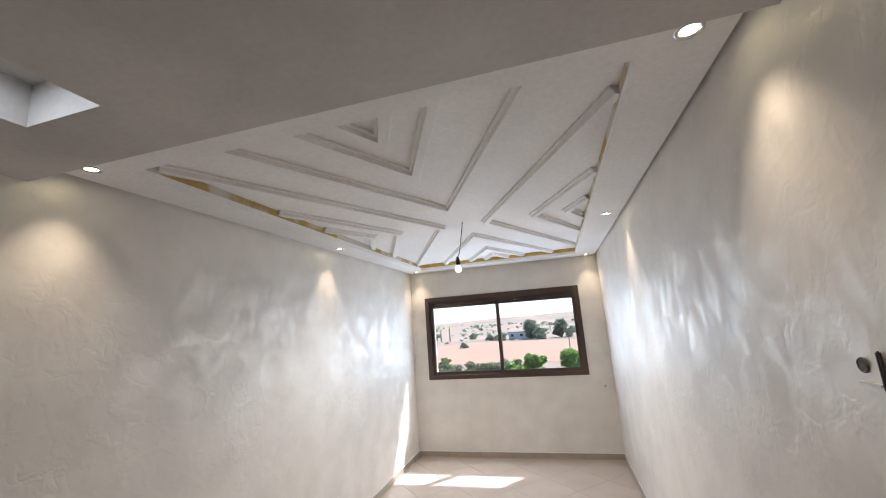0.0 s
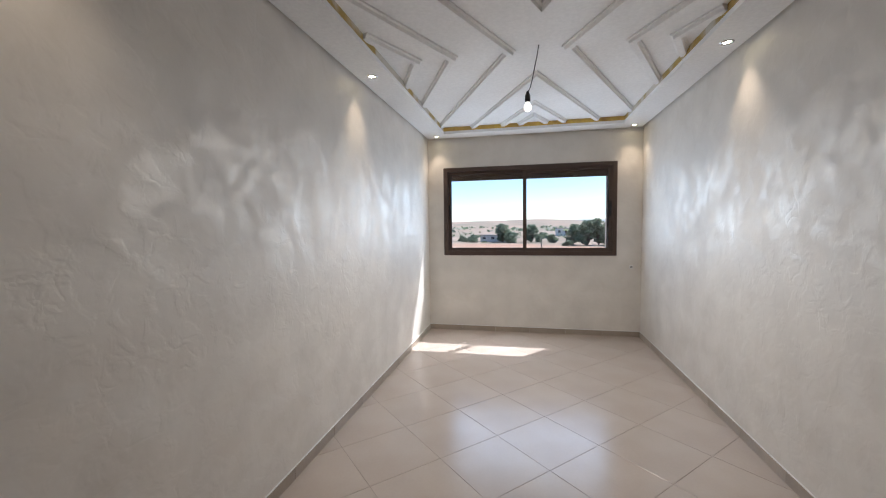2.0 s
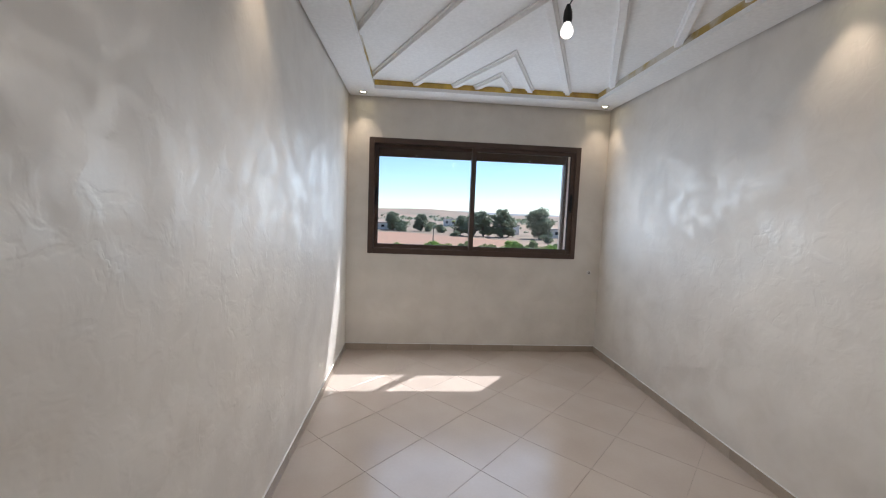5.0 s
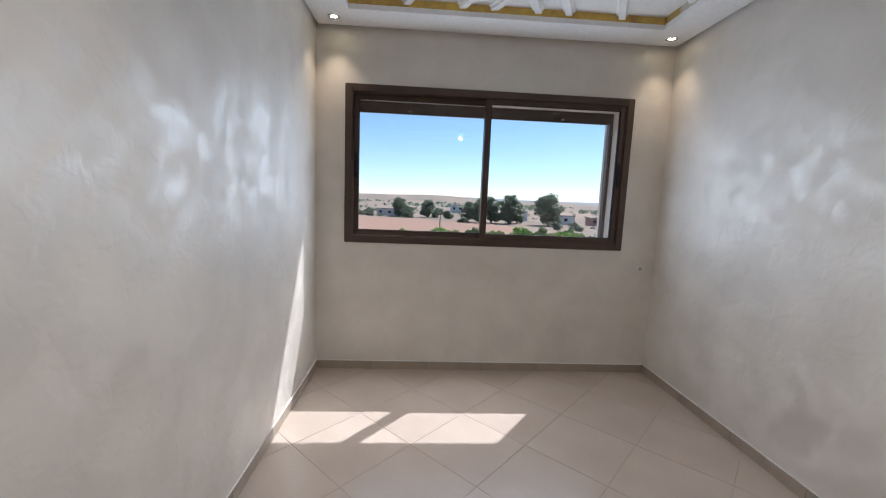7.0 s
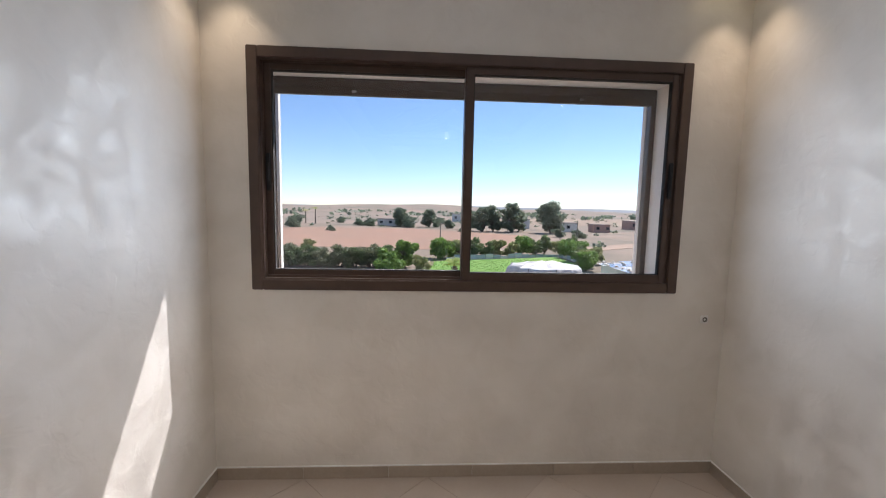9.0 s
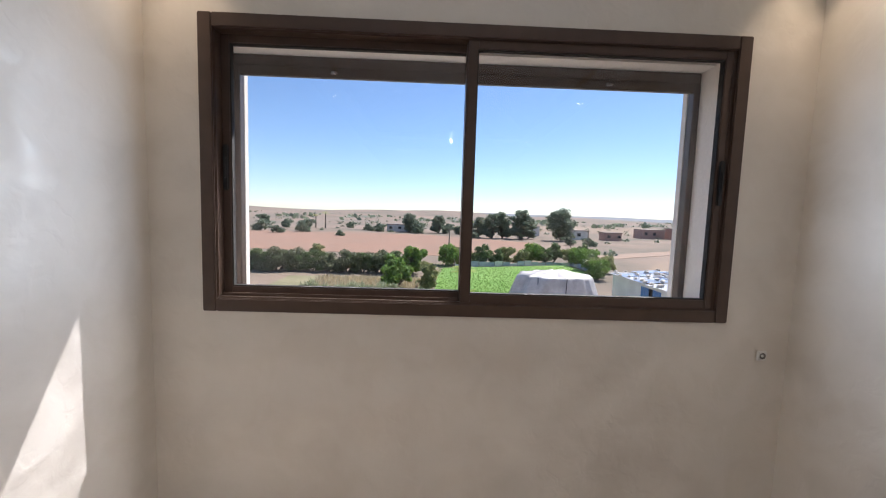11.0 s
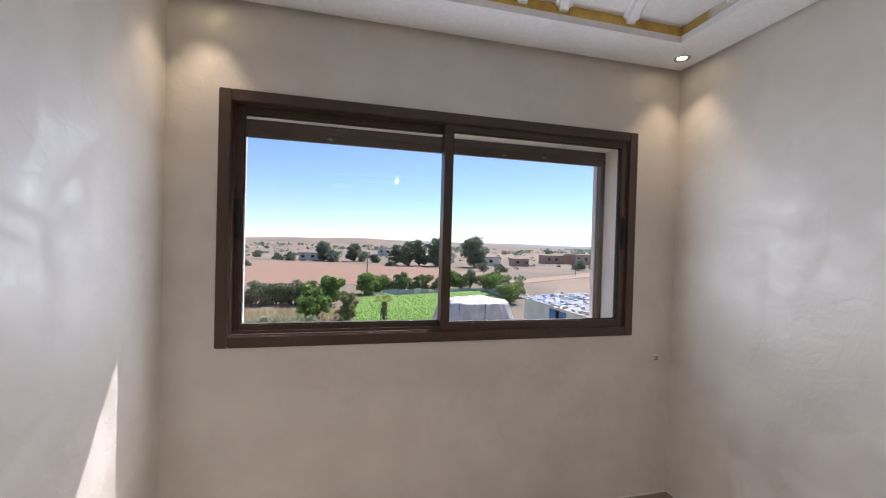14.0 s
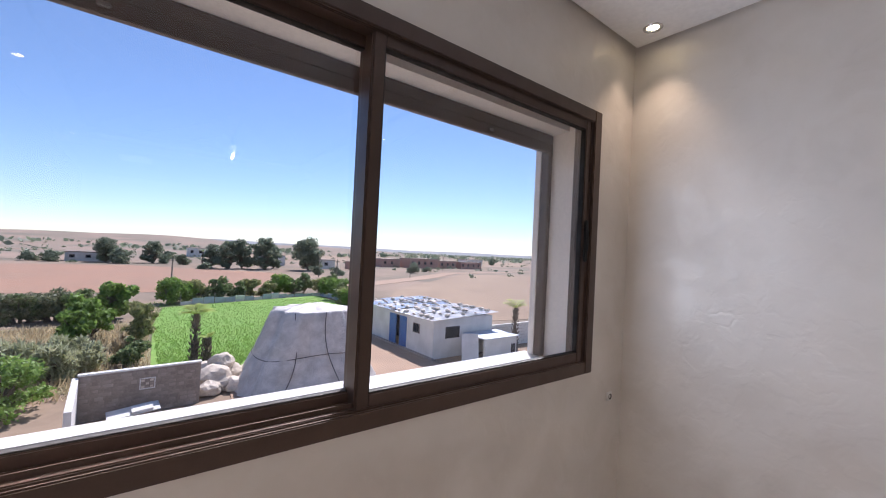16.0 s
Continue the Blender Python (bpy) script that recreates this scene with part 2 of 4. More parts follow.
# dropped border of the ceiling, with a shadow gap along the walls and a rim round the recess
IX0, IX1, IY0, IY1 = 0.30, 2.60, -4.70, -0.30
G = 0.022
YS = -4.94
border = boxes(((G, YS, H), (IX0, -G, H + 0.035)), ((IX1, YS, H), (W - G, -G, H + 0.035)), ((IX0, IY1, H), (IX1, -G, H + 0.035)), ((IX0, YS, H), (IX1, IY0, H + 0.035)))
box(border, (0.0, YS, H + 0.03), (G, 0, H + 0.09)); box(border, (W - G, YS, H + 0.03), (W, 0, H + 0.09)); box(border, (G, -G, H + 0.03), (W - G, 0, H + 0.09))
box(border, (0, YS, H + 0.085), (W, 0, H + 0.20))
setting("ceiling", border, PLASTER, "white plaster ceiling with a dropped border", "ceiling")
setting("ceiling_recess_edge_north", boxes(((IX0 - 0.03, IY1, H + 0.035), (IX1 + 0.03, IY1 + 0.03, H + 0.085))), FOAM, "unpainted yellow foam edge of the ceiling recess", "trim")
setting("ceiling_recess_edge_south", boxes(((IX0 - 0.03, IY0 - 0.03, H + 0.035), (IX1 + 0.03, IY0, H + 0.085))), CAVITY, "rough unpainted edge of the ceiling recess", "trim")
setting("ceiling_recess_edge_west", boxes(((IX0 - 0.03, IY0, H + 0.035), (IX0, IY1, H + 0.085))), CAVITY, "rough unpainted edge of the ceiling recess", "trim")
setting("ceiling_recess_edge_east", boxes(((IX1, IY0, H + 0.035), (IX1 + 0.03, IY1, H + 0.085))), CAVITY, "rough unpainted edge of the ceiling recess", "trim")
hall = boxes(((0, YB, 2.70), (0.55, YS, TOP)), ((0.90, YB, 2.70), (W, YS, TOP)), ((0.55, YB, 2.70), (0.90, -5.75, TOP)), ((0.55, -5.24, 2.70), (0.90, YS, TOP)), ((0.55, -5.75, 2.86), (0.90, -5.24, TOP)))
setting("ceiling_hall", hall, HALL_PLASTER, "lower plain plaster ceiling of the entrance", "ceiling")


def chevron(apex, ends, label):
    """A V of stepped plaster moulding on the ceiling, mitred at the apex."""
    bm = bmesh.new()
    z = H + 0.087
    prof = [(-0.042, 0.0), (-0.042, -0.014), (-0.028, -0.018), (-0.022, -0.038), (0.022, -0.038), (0.028, -0.018), (0.042, -0.014), (0.042, 0.0)]
    a, (p, q) = Vector(apex), [Vector(e) for e in ends]
    d1, d2 = (a - p).normalized(), (q - a).normalized()
    n1, n2 = Vector((-d1.y, d1.x)), Vector((-d2.y, d2.x))
    mit = (n1 + n2) / (1 + n1.dot(n2))
    rings = []
    for c, n in ((p, n1), (a, mit), (q, n2)):
        rings.append([bm.verts.new((c.x + n.x * s, c.y + n.y * s, z + h)) for s, h in prof])
    for u, v in zip(rings, rings[1:]):
        for k in range(len(prof) - 1):
            bm.faces.new((u[k], u[k + 1], v[k + 1], v[k]))
    bm.faces.new(rings[0])
    bm.faces.new(rings[-1][::-1])
    return tagged(part("ceiling_moulding", bm, PLASTER), label, "moulding", "ceiling mouldings", "structure")


CX, CY, S = 1.49, -2.5, 0.47
for d in (0.53, 1.37, 1.85):
    for sgn, edge in ((1, IY1), (-1, IY0)):
        w = S * (abs(edge - CY) - d)
        y1 = edge + sgn * 0.004
        chevron((CX, CY + sgn * d), ((CX - w, y1), (CX + w, y1)), "white stepped plaster chevron moulding on the ceiling")
for d in (0.215, 0.66, 0.95):
    for sgn, edge in ((1, IX1), (-1, IX0)):
        w = (abs(edge - CX) - d) / S
        chevron((CX + sgn * d, CY), ((edge, CY - w), (edge, CY + w)), "white stepped plaster chevron moulding on the ceiling")


# ---------- window ----------
win = tagged(new("window_1"), "brown aluminium two-leaf sliding window, closed", "window", kind="structure")
win.location = (0, 0, 0)


def rails(x0, x1, z0, z1, w, y0, y1, bevel=0.003):
    """The four bars of a rectangular frame, mitred by butting."""
    return boxes(((x0, y0, z0), (x0 + w, y1, z1)), ((x1 - w, y0, z0), (x1, y1, z1)), ((x0 + w, y0, z0), (x1 - w, y1, z0 + w)), ((x0 + w, y0, z1 - w), (x1 - w, y1, z1)), bevel=bevel)


FX0, FX1, FZ0, FZ1 = 0.229, 2.589, 1.098, 2.359
trim = part("window_frame", rails(FX0, FX1, FZ0, FZ1, 0.058, -0.014, -0.001, 0.004), ALU, win)
part("inner_frame", rails(WX0 + 0.002, WX1 - 0.002, WZ0 + 0.002, WZ1 - 0.002, 0.035, 0.0, 0.059), ALU, win)
part("outer_frame", rails(JX0 + 0.002, JX1 - 0.002, 1.127, 2.337, 0.014, 0.0605, 0.098), ALU, win)
part("track", boxes(((0.30, 0.020, 1.158), (2.51, 0.024, 1.176)), ((0.30, 0.068, 1.158), (2.51, 0.072, 1.176)), ((0.30, 0.046, 1.158), (2.51, 0.048, 1.170))), ALU, win)


def leaf(x0, x1, y, handle_x):
    z0, z1, w = 1.159, 2.304, 0.041
    sash = part("sash", rails(x0, x1, z0, z1, w, y, y + 0.036), ALU, win)
    part("gasket", rails(x0 + w - 0.001, x1 - w + 0.001, z0 + w - 0.001, z1 - w + 0.001, 0.005, y + 0.004, y + 0.032, 0.001), RUBBER, sash)
    pane = part("pane", boxes(((x0 + w + 0.001, y + 0.015, z0 + w + 0.001), (x1 - w - 0.001, y + 0.021, z1 - w - 0.001))), GLASS, sash)
    pane.visible_shadow = False
    bm = boxes(((handle_x - 0.013, y - 0.012, 1.63), (handle_x + 0.013, y - 0.001, 1.83)), bevel=0.005)
    box(bm, (handle_x - 0.007, y - 0.020, 1.68), (handle_x + 0.007, y - 0.010, 1.78), 0.004)
    part("handle", bm, BLACK, sash, "black recessed latch handle")


leaf(1.362, 2.528, 0.004, 2.507)
leaf(0.287, 1.404, 0.052, 0.310)
part("stile_seal", boxes(((1.357, 0.010, 1.168), (1.3615, 0.088, 2.296))), ALU, win)

# rolled-up shutter box and its guides in the reveal
shutter = thing("roller_shutter", "brown aluminium roller shutter, rolled up", "shutter")
part("shutter_box", boxes(((JX0 + 0.001, 0.237, 2.236), (JX1 - 0.001, 0.268, 2.289)), bevel=0.004), ALU, shutter)
part("bottom_slat", boxes(((JX0 + 0.03, 0.238, 2.194), (JX1 - 0.03, 0.264, 2.2355)), bevel=0.003), ALU, shutter)
for x in (JX0 + 0.001, JX1 - 0.033):
    part("guide", boxes(((x, 0.236, 1.126), (x + 0.032, 0.284, 2.235)), bevel=0.003), ALU, shutter)
for x in (0.72, 2.06):
    part("stop", boxes(((x, 0.222, 2.206), (x + 0.03, 0.2375, 2.221)), bevel=0.003), CHROME, shutter)

# ---------- lights of the room ----------
first = None
for x, y in SPOTS:
    if first is None:
        first = spot = thing("recessed_spotlight", "round chrome recessed spotlight, lit warm", "spotlight", "ceiling spotlights", (x, y, H))
        part("ring", lathe(bmesh.new(), [(0.030, 0.004), (0.031, -0.003), (0.036, -0.006), (0.043, -0.004), (0.045, 0.001)]), CHROME, spot, "chrome trim ring", True)
        bm = bmesh.new()
        lathe(bm, [(0.0005, -0.001), (0.016, -0.0015), (0.026, 0.0), (0.030, 0.002)])
        part("led", bm, SPOT_GLOW, spot, "glowing warm lens", True)
    else:
        copy_thing(first, pose(x, y, H))
    l = lamp("spot_lamp", "SPOT", 9, (1.0, 0.74, 0.48), look((x, y, H - 0.012), (x, y, 0)))
    l.data.spot_size, l.data.spot_blend, l.data.shadow_soft_size = radians(80), 0.95, 0.02

bulb = thing("hanging_bulb", "bare opal light bulb hanging on a black cord, lit", "light bulb", at=(1.41, -2.52, 2.43))
cord = [(0.08, -0.03, 0.437), (0.068, -0.025, 0.36), (0.05, -0.015, 0.28), (0.035, -0.008, 0.2), (0.018, 0, 0.14), (0.0, 0, 0.105)]
part("cord", tube(bmesh.new(), cord, 0.0035, 6), BLACK, bulb)
part("socket", lathe(bmesh.new(), [(0.0005, 0.118), (0.008, 0.116), (0.013, 0.10), (0.019, 0.085), (0.021, 0.05), (0.018, 0.035), (0.0005, 0.034)], sides=16), BLACK, bulb, "", True)
part("bulb_glass", lathe(bmesh.new(), [(0.014, 0.036), (0.018, 0.028), (0.026, 0.012), (0.030, -0.004), (0.028, -0.018), (0.018, -0.029), (0.0005, -0.033)], sides=20), BULB_GLOW, bulb, "glowing white glass", True)
l = lamp("bulb_lamp", "SPOT", 52, (1.0, 0.88, 0.74), look((1.41, -2.52, 2.39), (1.41, -2.52, 0)))
l.data.spot_size, l.data.spot_blend, l.data.shadow_soft_size = radians(176), 1.0, 0.012
l = lamp("bulb_lamp", "POINT", 0.5, (1.0, 0.88, 0.74), pose(1.41, -2.52, 2.36))
l.data.shadow_soft_size = 0.012

hall_light = thing("hall_ceiling_light", "square lit ceiling light set in a niche", "ceiling light", at=(0.725, -5.55, 2.86))
part("frame", rails(-0.08, 0.08, -0.08, 0.08, 0.015, -0.0, 0.02), WHITE_PLASTIC, hall_light).rotation_euler = (radians(-90), 0, 0)
part("diffuser", boxes(((-0.064, -0.064, -0.016), (0.064, 0.064, -0.004)), bevel=0.002), PANEL_GLOW, hall_light)
hl = lamp("hall_lamp", "AREA", 0.9, (1.0, 0.98, 0.95), look((0.725, -5.55, 2.84), (0.725, -5.55, 0)))
hl.data.size = 0.12

# ---------- wall fittings ----------
sock = thing("wall_socket", "small white wall socket below the window", "socket", at=(2.775, 0, 0.947))
part("plate", boxes(((-0.024, -0.009, -0.024), (0.024, -0.0005, 0.024)), bevel=0.004), WHITE_PLASTIC, sock)
well = lathe(bmesh.new(), [(0.0005, -0.001), (0.013, 0.0), (0.015, 0.002)], sides=16)
part("well", well, GREY_BOX, sock).matrix_local = pose(0, -0.0095, 0, 90)

box_ = thing("switch_box", "unfinished switch recess with a loose grey cover", "switch box", at=(W, -4.900, 1.770))
part("hole", lathe(bmesh.new(), [(0.0005, 0.001), (0.014, 0.001), (0.016, 0.003), (0.018, 0.0)], sides=20), GREY_BOX, box_).matrix_local = pose(-0.002, 0, 0, 0, -90)
part("cover", boxes(((-0.010, -0.064, -0.050), (-0.0005, -0.055, 0.036)), bevel=0.003), GREY_BOX, box_, "grey cover edge")
part("cover_edge", boxes(((-0.010, -0.053, -0.042), (-0.0005, 0.014, -0.036)), bevel=0.001), WHITE_PLASTIC, box_, "white lower edge")

# ---------- skirting and floor ----------
def skirting(name, a, b, nrm):
    """A run of skirting tiles, 0.5 m each, with a pale sealed top edge."""
    a, b, nrm = Vector(a), Vector(b), Vector(nrm)
    run = tagged(new(name), "beige tile skirting with a pale sealed top", "skirting", kind="structure")
    d = (b - a).normalized()
    length = (b - a).length
    n = max(1, round(length / 0.5))
    s = length / n
    ang = math.degrees(math.atan2(d.y, d.x))
    flip = 1 if (Vector((-d.y, d.x, 0)).dot(nrm) > 0) else -1
    me = mesh_of("skirting_tile", boxes(((0.0008, 0.0005 * flip, 0.0005), (s - 0.0008, 0.010 * flip, 0.070)), bevel=0.0012), SKIRT)
    for i in range(n):
        o = new("skirting_tile", me)
        o.parent = run
        o.matrix_local = Matrix.Translation(a + d * s * i) @ pose(0, 0, 0, 0, 0, ang)
    cap = part("sealant", boxes(((0, 0.0005 * flip, 0.0702), (length, 0.008 * flip, 0.0765)), bevel=0.001), CAP, run, "white sealant line")
    cap.matrix_local = Matrix.Translation(a) @ pose(0, 0, 0, 0, 0, ang)


skirting("baseboard_west", (0, YB, 0), (0, -0.011, 0), (1, 0, 0))
skirting("baseboard_east", (W, YB, 0), (W, -0.011, 0), (-1, 0, 0))
skirting("baseboard_north", (0, 0, 0), (W, 0, 0), (0, -1, 0))

floor = setting("floor", boxes(((0, YB, -0.1), (W, 0, -0.0025))), GROUT, "glossy beige floor tiles laid diagonally", "floor")


def clip(poly, axis, limit, keep):
    out = []
    for p, q in zip(poly, poly[1:] + poly[:1]):
        a, b = (p[axis] - limit) * keep, (q[axis] - limit) * keep
        if a >= 0:
            out.append(p)
        if a * b < 0:
            f = a / (a - b)
            out.append(tuple(p[i] + f * (q[i] - p[i]) for i in range(2)))
    return out


def slab(poly, cx, cy, z0=-0.0024, z1=0.0, lip=0.0015):
    """A tile with eased edges from its outline."""
    bm = bmesh.new()
    c = Vector((sum(p[0] for p in poly) / len(poly), sum(p[1] for p in poly) / len(poly)))
    low = [bm.verts.new((p[0] - cx, p[1] - cy, z0)) for p in poly]
    mid = [bm.verts.new((p[0] - cx, p[1] - cy, z1 - 0.0006)) for p in poly]
    top = []
    for p in poly:
        d = c - Vector(p)
        v = Vector(p) + d.normalized() * min(lip, d.length * 0.3)
        top.append(bm.verts.new((v.x - cx, v.y - cy, z1)))
    n = len(poly)
    for u, v in ((low, mid), (mid, top)):
        for k in range(n):
            bm.faces.new((u[k], u[(k + 1) % n], v[(k + 1) % n], v[k]))
    bm.faces.new(top)
    return mesh_of("floor_tile", bm, TILE)


R, GAP = 0.352, 0.0018
full = None
for i in range(-5, 7):
    for j in range(-16, 9):
        if (i + j) % 2:
            continue
        cx, cy = 1.19 + i * R, -2.475 - R + (j + 1) * R
        poly = [(cx + R - GAP, cy), (cx, cy + R - GAP), (cx - R + GAP, cy), (cx, cy - R + GAP)]
        cut = poly
        for axis, lim, keep in ((0, 0.0, 1), (0, W, -1), (1, YB, 1), (1, 0.0, -1)):
            cut = clip(cut, axis, lim, keep) if cut else cut
        if len(cut) < 3:
            continue
        xs, ys = [p[0] for p in cut], [p[1] for p in cut]
        if (max(xs) - min(xs)) * (max(ys) - min(ys)) < 1e-4:
            continue
        if cut == poly:
            full = full or slab(poly, cx, cy)
            me = full
        else:
            me = slab(cut, cx, cy)
        o = new("floor_tile", me)
        o.parent, o.location = floor, (cx, cy, 0)

# ---------- outdoors: materials ----------
GZ = -4.6
EARTH = material("dry_earth", (0.29, 0.205, 0.14), 0.95, alt=(0.17, 0.14, 0.095), scale=0.06, fine=1.3, bump=0.0, grit=0.14)
ORANGE = material("red_ploughed_soil", (0.329, 0.185, 0.115), 0.95, alt=(0.294, 0.182, 0.119), scale=0.10, fine=1.2, bump=0.0, grit=0.14)
STUBBLE = material("straw_stubble", (0.329, 0.234, 0.150), 0.95, alt=(0.266, 0.189, 0.126), scale=0.12, fine=1.8, bump=0.0, grit=0.12)
TAN = material("pale_fallow_soil", (0.31, 0.215, 0.155), 0.95, alt=(0.17, 0.15, 0.105), scale=0.02, fine=0.3, bump=0.0, grit=0.1)
SAND = material("orange_sand_yard", (0.392, 0.266, 0.178), 0.95, alt=(0.329, 0.231, 0.161), scale=0.7, fine=9, bump=0.2, grit=0.1)
MEADOW = material("meadow_soil", (0.17, 0.31, 0.055), 0.95, alt=(0.21, 0.33, 0.07), scale=0.5, fine=6, bump=0.3, grit=0.2)
WEEDS = material("weedy_soil", (0.30, 0.26, 0.14), 0.95, alt=(0.22, 0.20, 0.10), scale=0.5, fine=5, bump=0.3, grit=0.2)
# aerial haze is mixed into this grey-blue base colour
HILL = material("haze_tinted_hills", (0.27, 0.275, 0.28), 1.0, alt=(0.21, 0.225, 0.225), scale=0.01, fine=0.06, bump=0.0, grit=0.12)
LIME = material("whitewashed_wall", (0.74, 0.72, 0.68), 0.9, alt=(0.62, 0.60, 0.56), scale=1.2, fine=18, bump=0.25, grit=0.06)
STONEWALL = material("grey_rubble_wall", (0.36, 0.30, 0.25), 0.95, per=0.22, alt=(0.27, 0.22, 0.185), scale=3.0, fine=14, bump=0.5, grit=0.15)
STONE = material("pale_limestone", (0.70, 0.61, 0.50), 0.95, alt=(0.56, 0.48, 0.39), scale=3, fine=18, bump=0.5, grit=0.12, per=0.12)
TARP = material("white_plastic_tarpaulin", (0.66, 0.61, 0.56), 0.45, alt=(0.50, 0.455, 0.41), scale=2.6, fine=11, bump=1.0, grit=0.06)
ROPE = material("dark_rope", (0.10, 0.09, 0.09), 0.9, scale=9, fine=60, bump=0.2)
SHEET = material("weathered_sheet_metal", (0.52, 0.54, 0.57), 0.55, metal=0.2, alt=(0.36, 0.40, 0.48), scale=1.1, fine=9, bump=0.1, grit=0.1, per=0.12)
BLUE_SHEET = material("blue_painted_sheet", (0.20, 0.36, 0.62), 0.5, alt=(0.30, 0.42, 0.60), scale=1.4, fine=9, bump=0.1, grit=0.1)
BLUE = material("blue_door_paint", (0.035, 0.15, 0.42), 0.5, alt=(0.03, 0.12, 0.34), scale=2, fine=20, bump=0.1)
# near-black colour that stands in for shade inside openings
DARK = material("opening_shade_black", (0.02, 0.022, 0.028), 0.9, scale=3, fine=20, bump=0.0)
PINK = material("pink_house_render", (0.45, 0.27, 0.22), 0.9, alt=(0.38, 0.24, 0.20), scale=0.3, fine=2, bump=0.0)
BARK = material("grey_brown_bark", (0.19, 0.145, 0.11), 0.95, alt=(0.12, 0.09, 0.07), scale=6, fine=40, bump=0.5, grit=0.15)
WOOD = material("grey_pole_wood", (0.30, 0.26, 0.21), 0.9, scale=4, fine=30, bump=0.3)


def foliage(name, dark, light):
    m = bpy.data.materials.new(name)
    m.use_nodes = True
    n, l = m.node_tree.nodes, m.node_tree.links
    p = n["Principled BSDF"]
    p.inputs["Roughness"].default_value = 0.6
    geo, ramp = n.new("ShaderNodeNewGeometry"), n.new("ShaderNodeValToRGB")
    ramp.color_ramp.elements[0].color, ramp.color_ramp.elements[1].color = (*dark, 1), (*light, 1)
    l.new(geo.outputs["Random Per Island"], ramp.inputs[0])
    l.new(ramp.outputs[0], p.inputs["Base Color"])
    tr, mx = n.new("ShaderNodeBsdfTranslucent"), n.new("ShaderNodeMixShader")
    mx.inputs[0].default_value = 0.38
    l.new(ramp.outputs[0], tr.inputs["Color"])
    l.new(p.outputs[0], mx.inputs[1])
    l.new(tr.outputs[0], mx.inputs[2])
    l.new(mx.outputs[0], n["Material Output"].inputs["Surface"])
    return m


LEAF_DARK = foliage("dark_green_leaves", (0.085, 0.13, 0.05), (0.28, 0.345, 0.14))
LEAF_HEDGE = foliage("grey_green_hedge_leaves", (0.12, 0.135, 0.075), (0.30, 0.32, 0.17))
LEAF_BRIGHT = foliage("fresh_green_leaves", (0.11, 0.19, 0.035), (0.31, 0.45, 0.1))
LEAF_OLIVE = foliage("olive_green_leaves", (0.19, 0.21, 0.08), (0.44, 0.44, 0.19))
LEAF_GREY = foliage("grey_green_cane_leaves", (0.3, 0.32, 0.17), (0.6, 0.6, 0.38))
LEAF_DRY = foliage("dry_straw_stalks", (0.4, 0.31, 0.18), (0.66, 0.55, 0.36))
# leaves of the far trees and scrub, paled and greyed to suggest haze
LEAF_BLUE = foliage("haze_tinted_far_leaves", (0.12, 0.155, 0.10), (0.31, 0.36, 0.24))
FROND = foliage("yellow_green_fronds", (0.30, 0.38, 0.06), (0.58, 0.62, 0.16))
GRASS = foliage("meadow_grass_blades", (0.18, 0.31, 0.05), (0.27, 0.43, 0.09))

rng = random.Random(7)


def leaves(lobes, count, size, long=1.6, seed=1, up=0.0):
    """Crown of small leaf cards scattered in the outer shell of several lobes (centre, radii)."""
    r = random.Random(seed)
    vs, fs = [], []
    weights = [l[1][0] * l[1][1] + l[1][0] * l[1][2] for l in lobes]
    for c, rad in r.choices(lobes, weights, k=count):
        d = Vector((r.gauss(0, 1), r.gauss(0, 1), r.gauss(0, 1)))
        d.normalize()
        k = r.uniform(0.40, 1.15) * (1 + 0.16 * noise.noise(d * 3 + Vector(c)))
        p = Vector((c[0] + d.x * rad[0] * k, c[1] + d.y * rad[1] * k, c[2] + d.z * rad[2] * k))
        if p.z < 0.02:
            continue
        u = Vector((r.gauss(0, 1), r.gauss(0, 1), r.gauss(0, 1) + up * 3)).normalized()
        v = u.orthogonal().normalized()
        v = (v * math.cos(a := r.uniform(0, 6.28)) + u.cross(v) * math.sin(a))
        s = size * r.uniform(0.6, 1.4)
        b = len(vs)
        vs += [p - u * s * long * 0.5, p + v * s * 0.5, p + u * s * long * 0.5, p - v * s * 0.5]
        fs.append((b, b + 1, b + 2, b + 3))
    return vs, fs


def leaf_mesh(name, vs, fs, mat):
    me = bpy.data.meshes.new(name)
    me.from_pydata([tuple(v) for v in vs], [], fs)
    me.materials.append(mat)
    return me


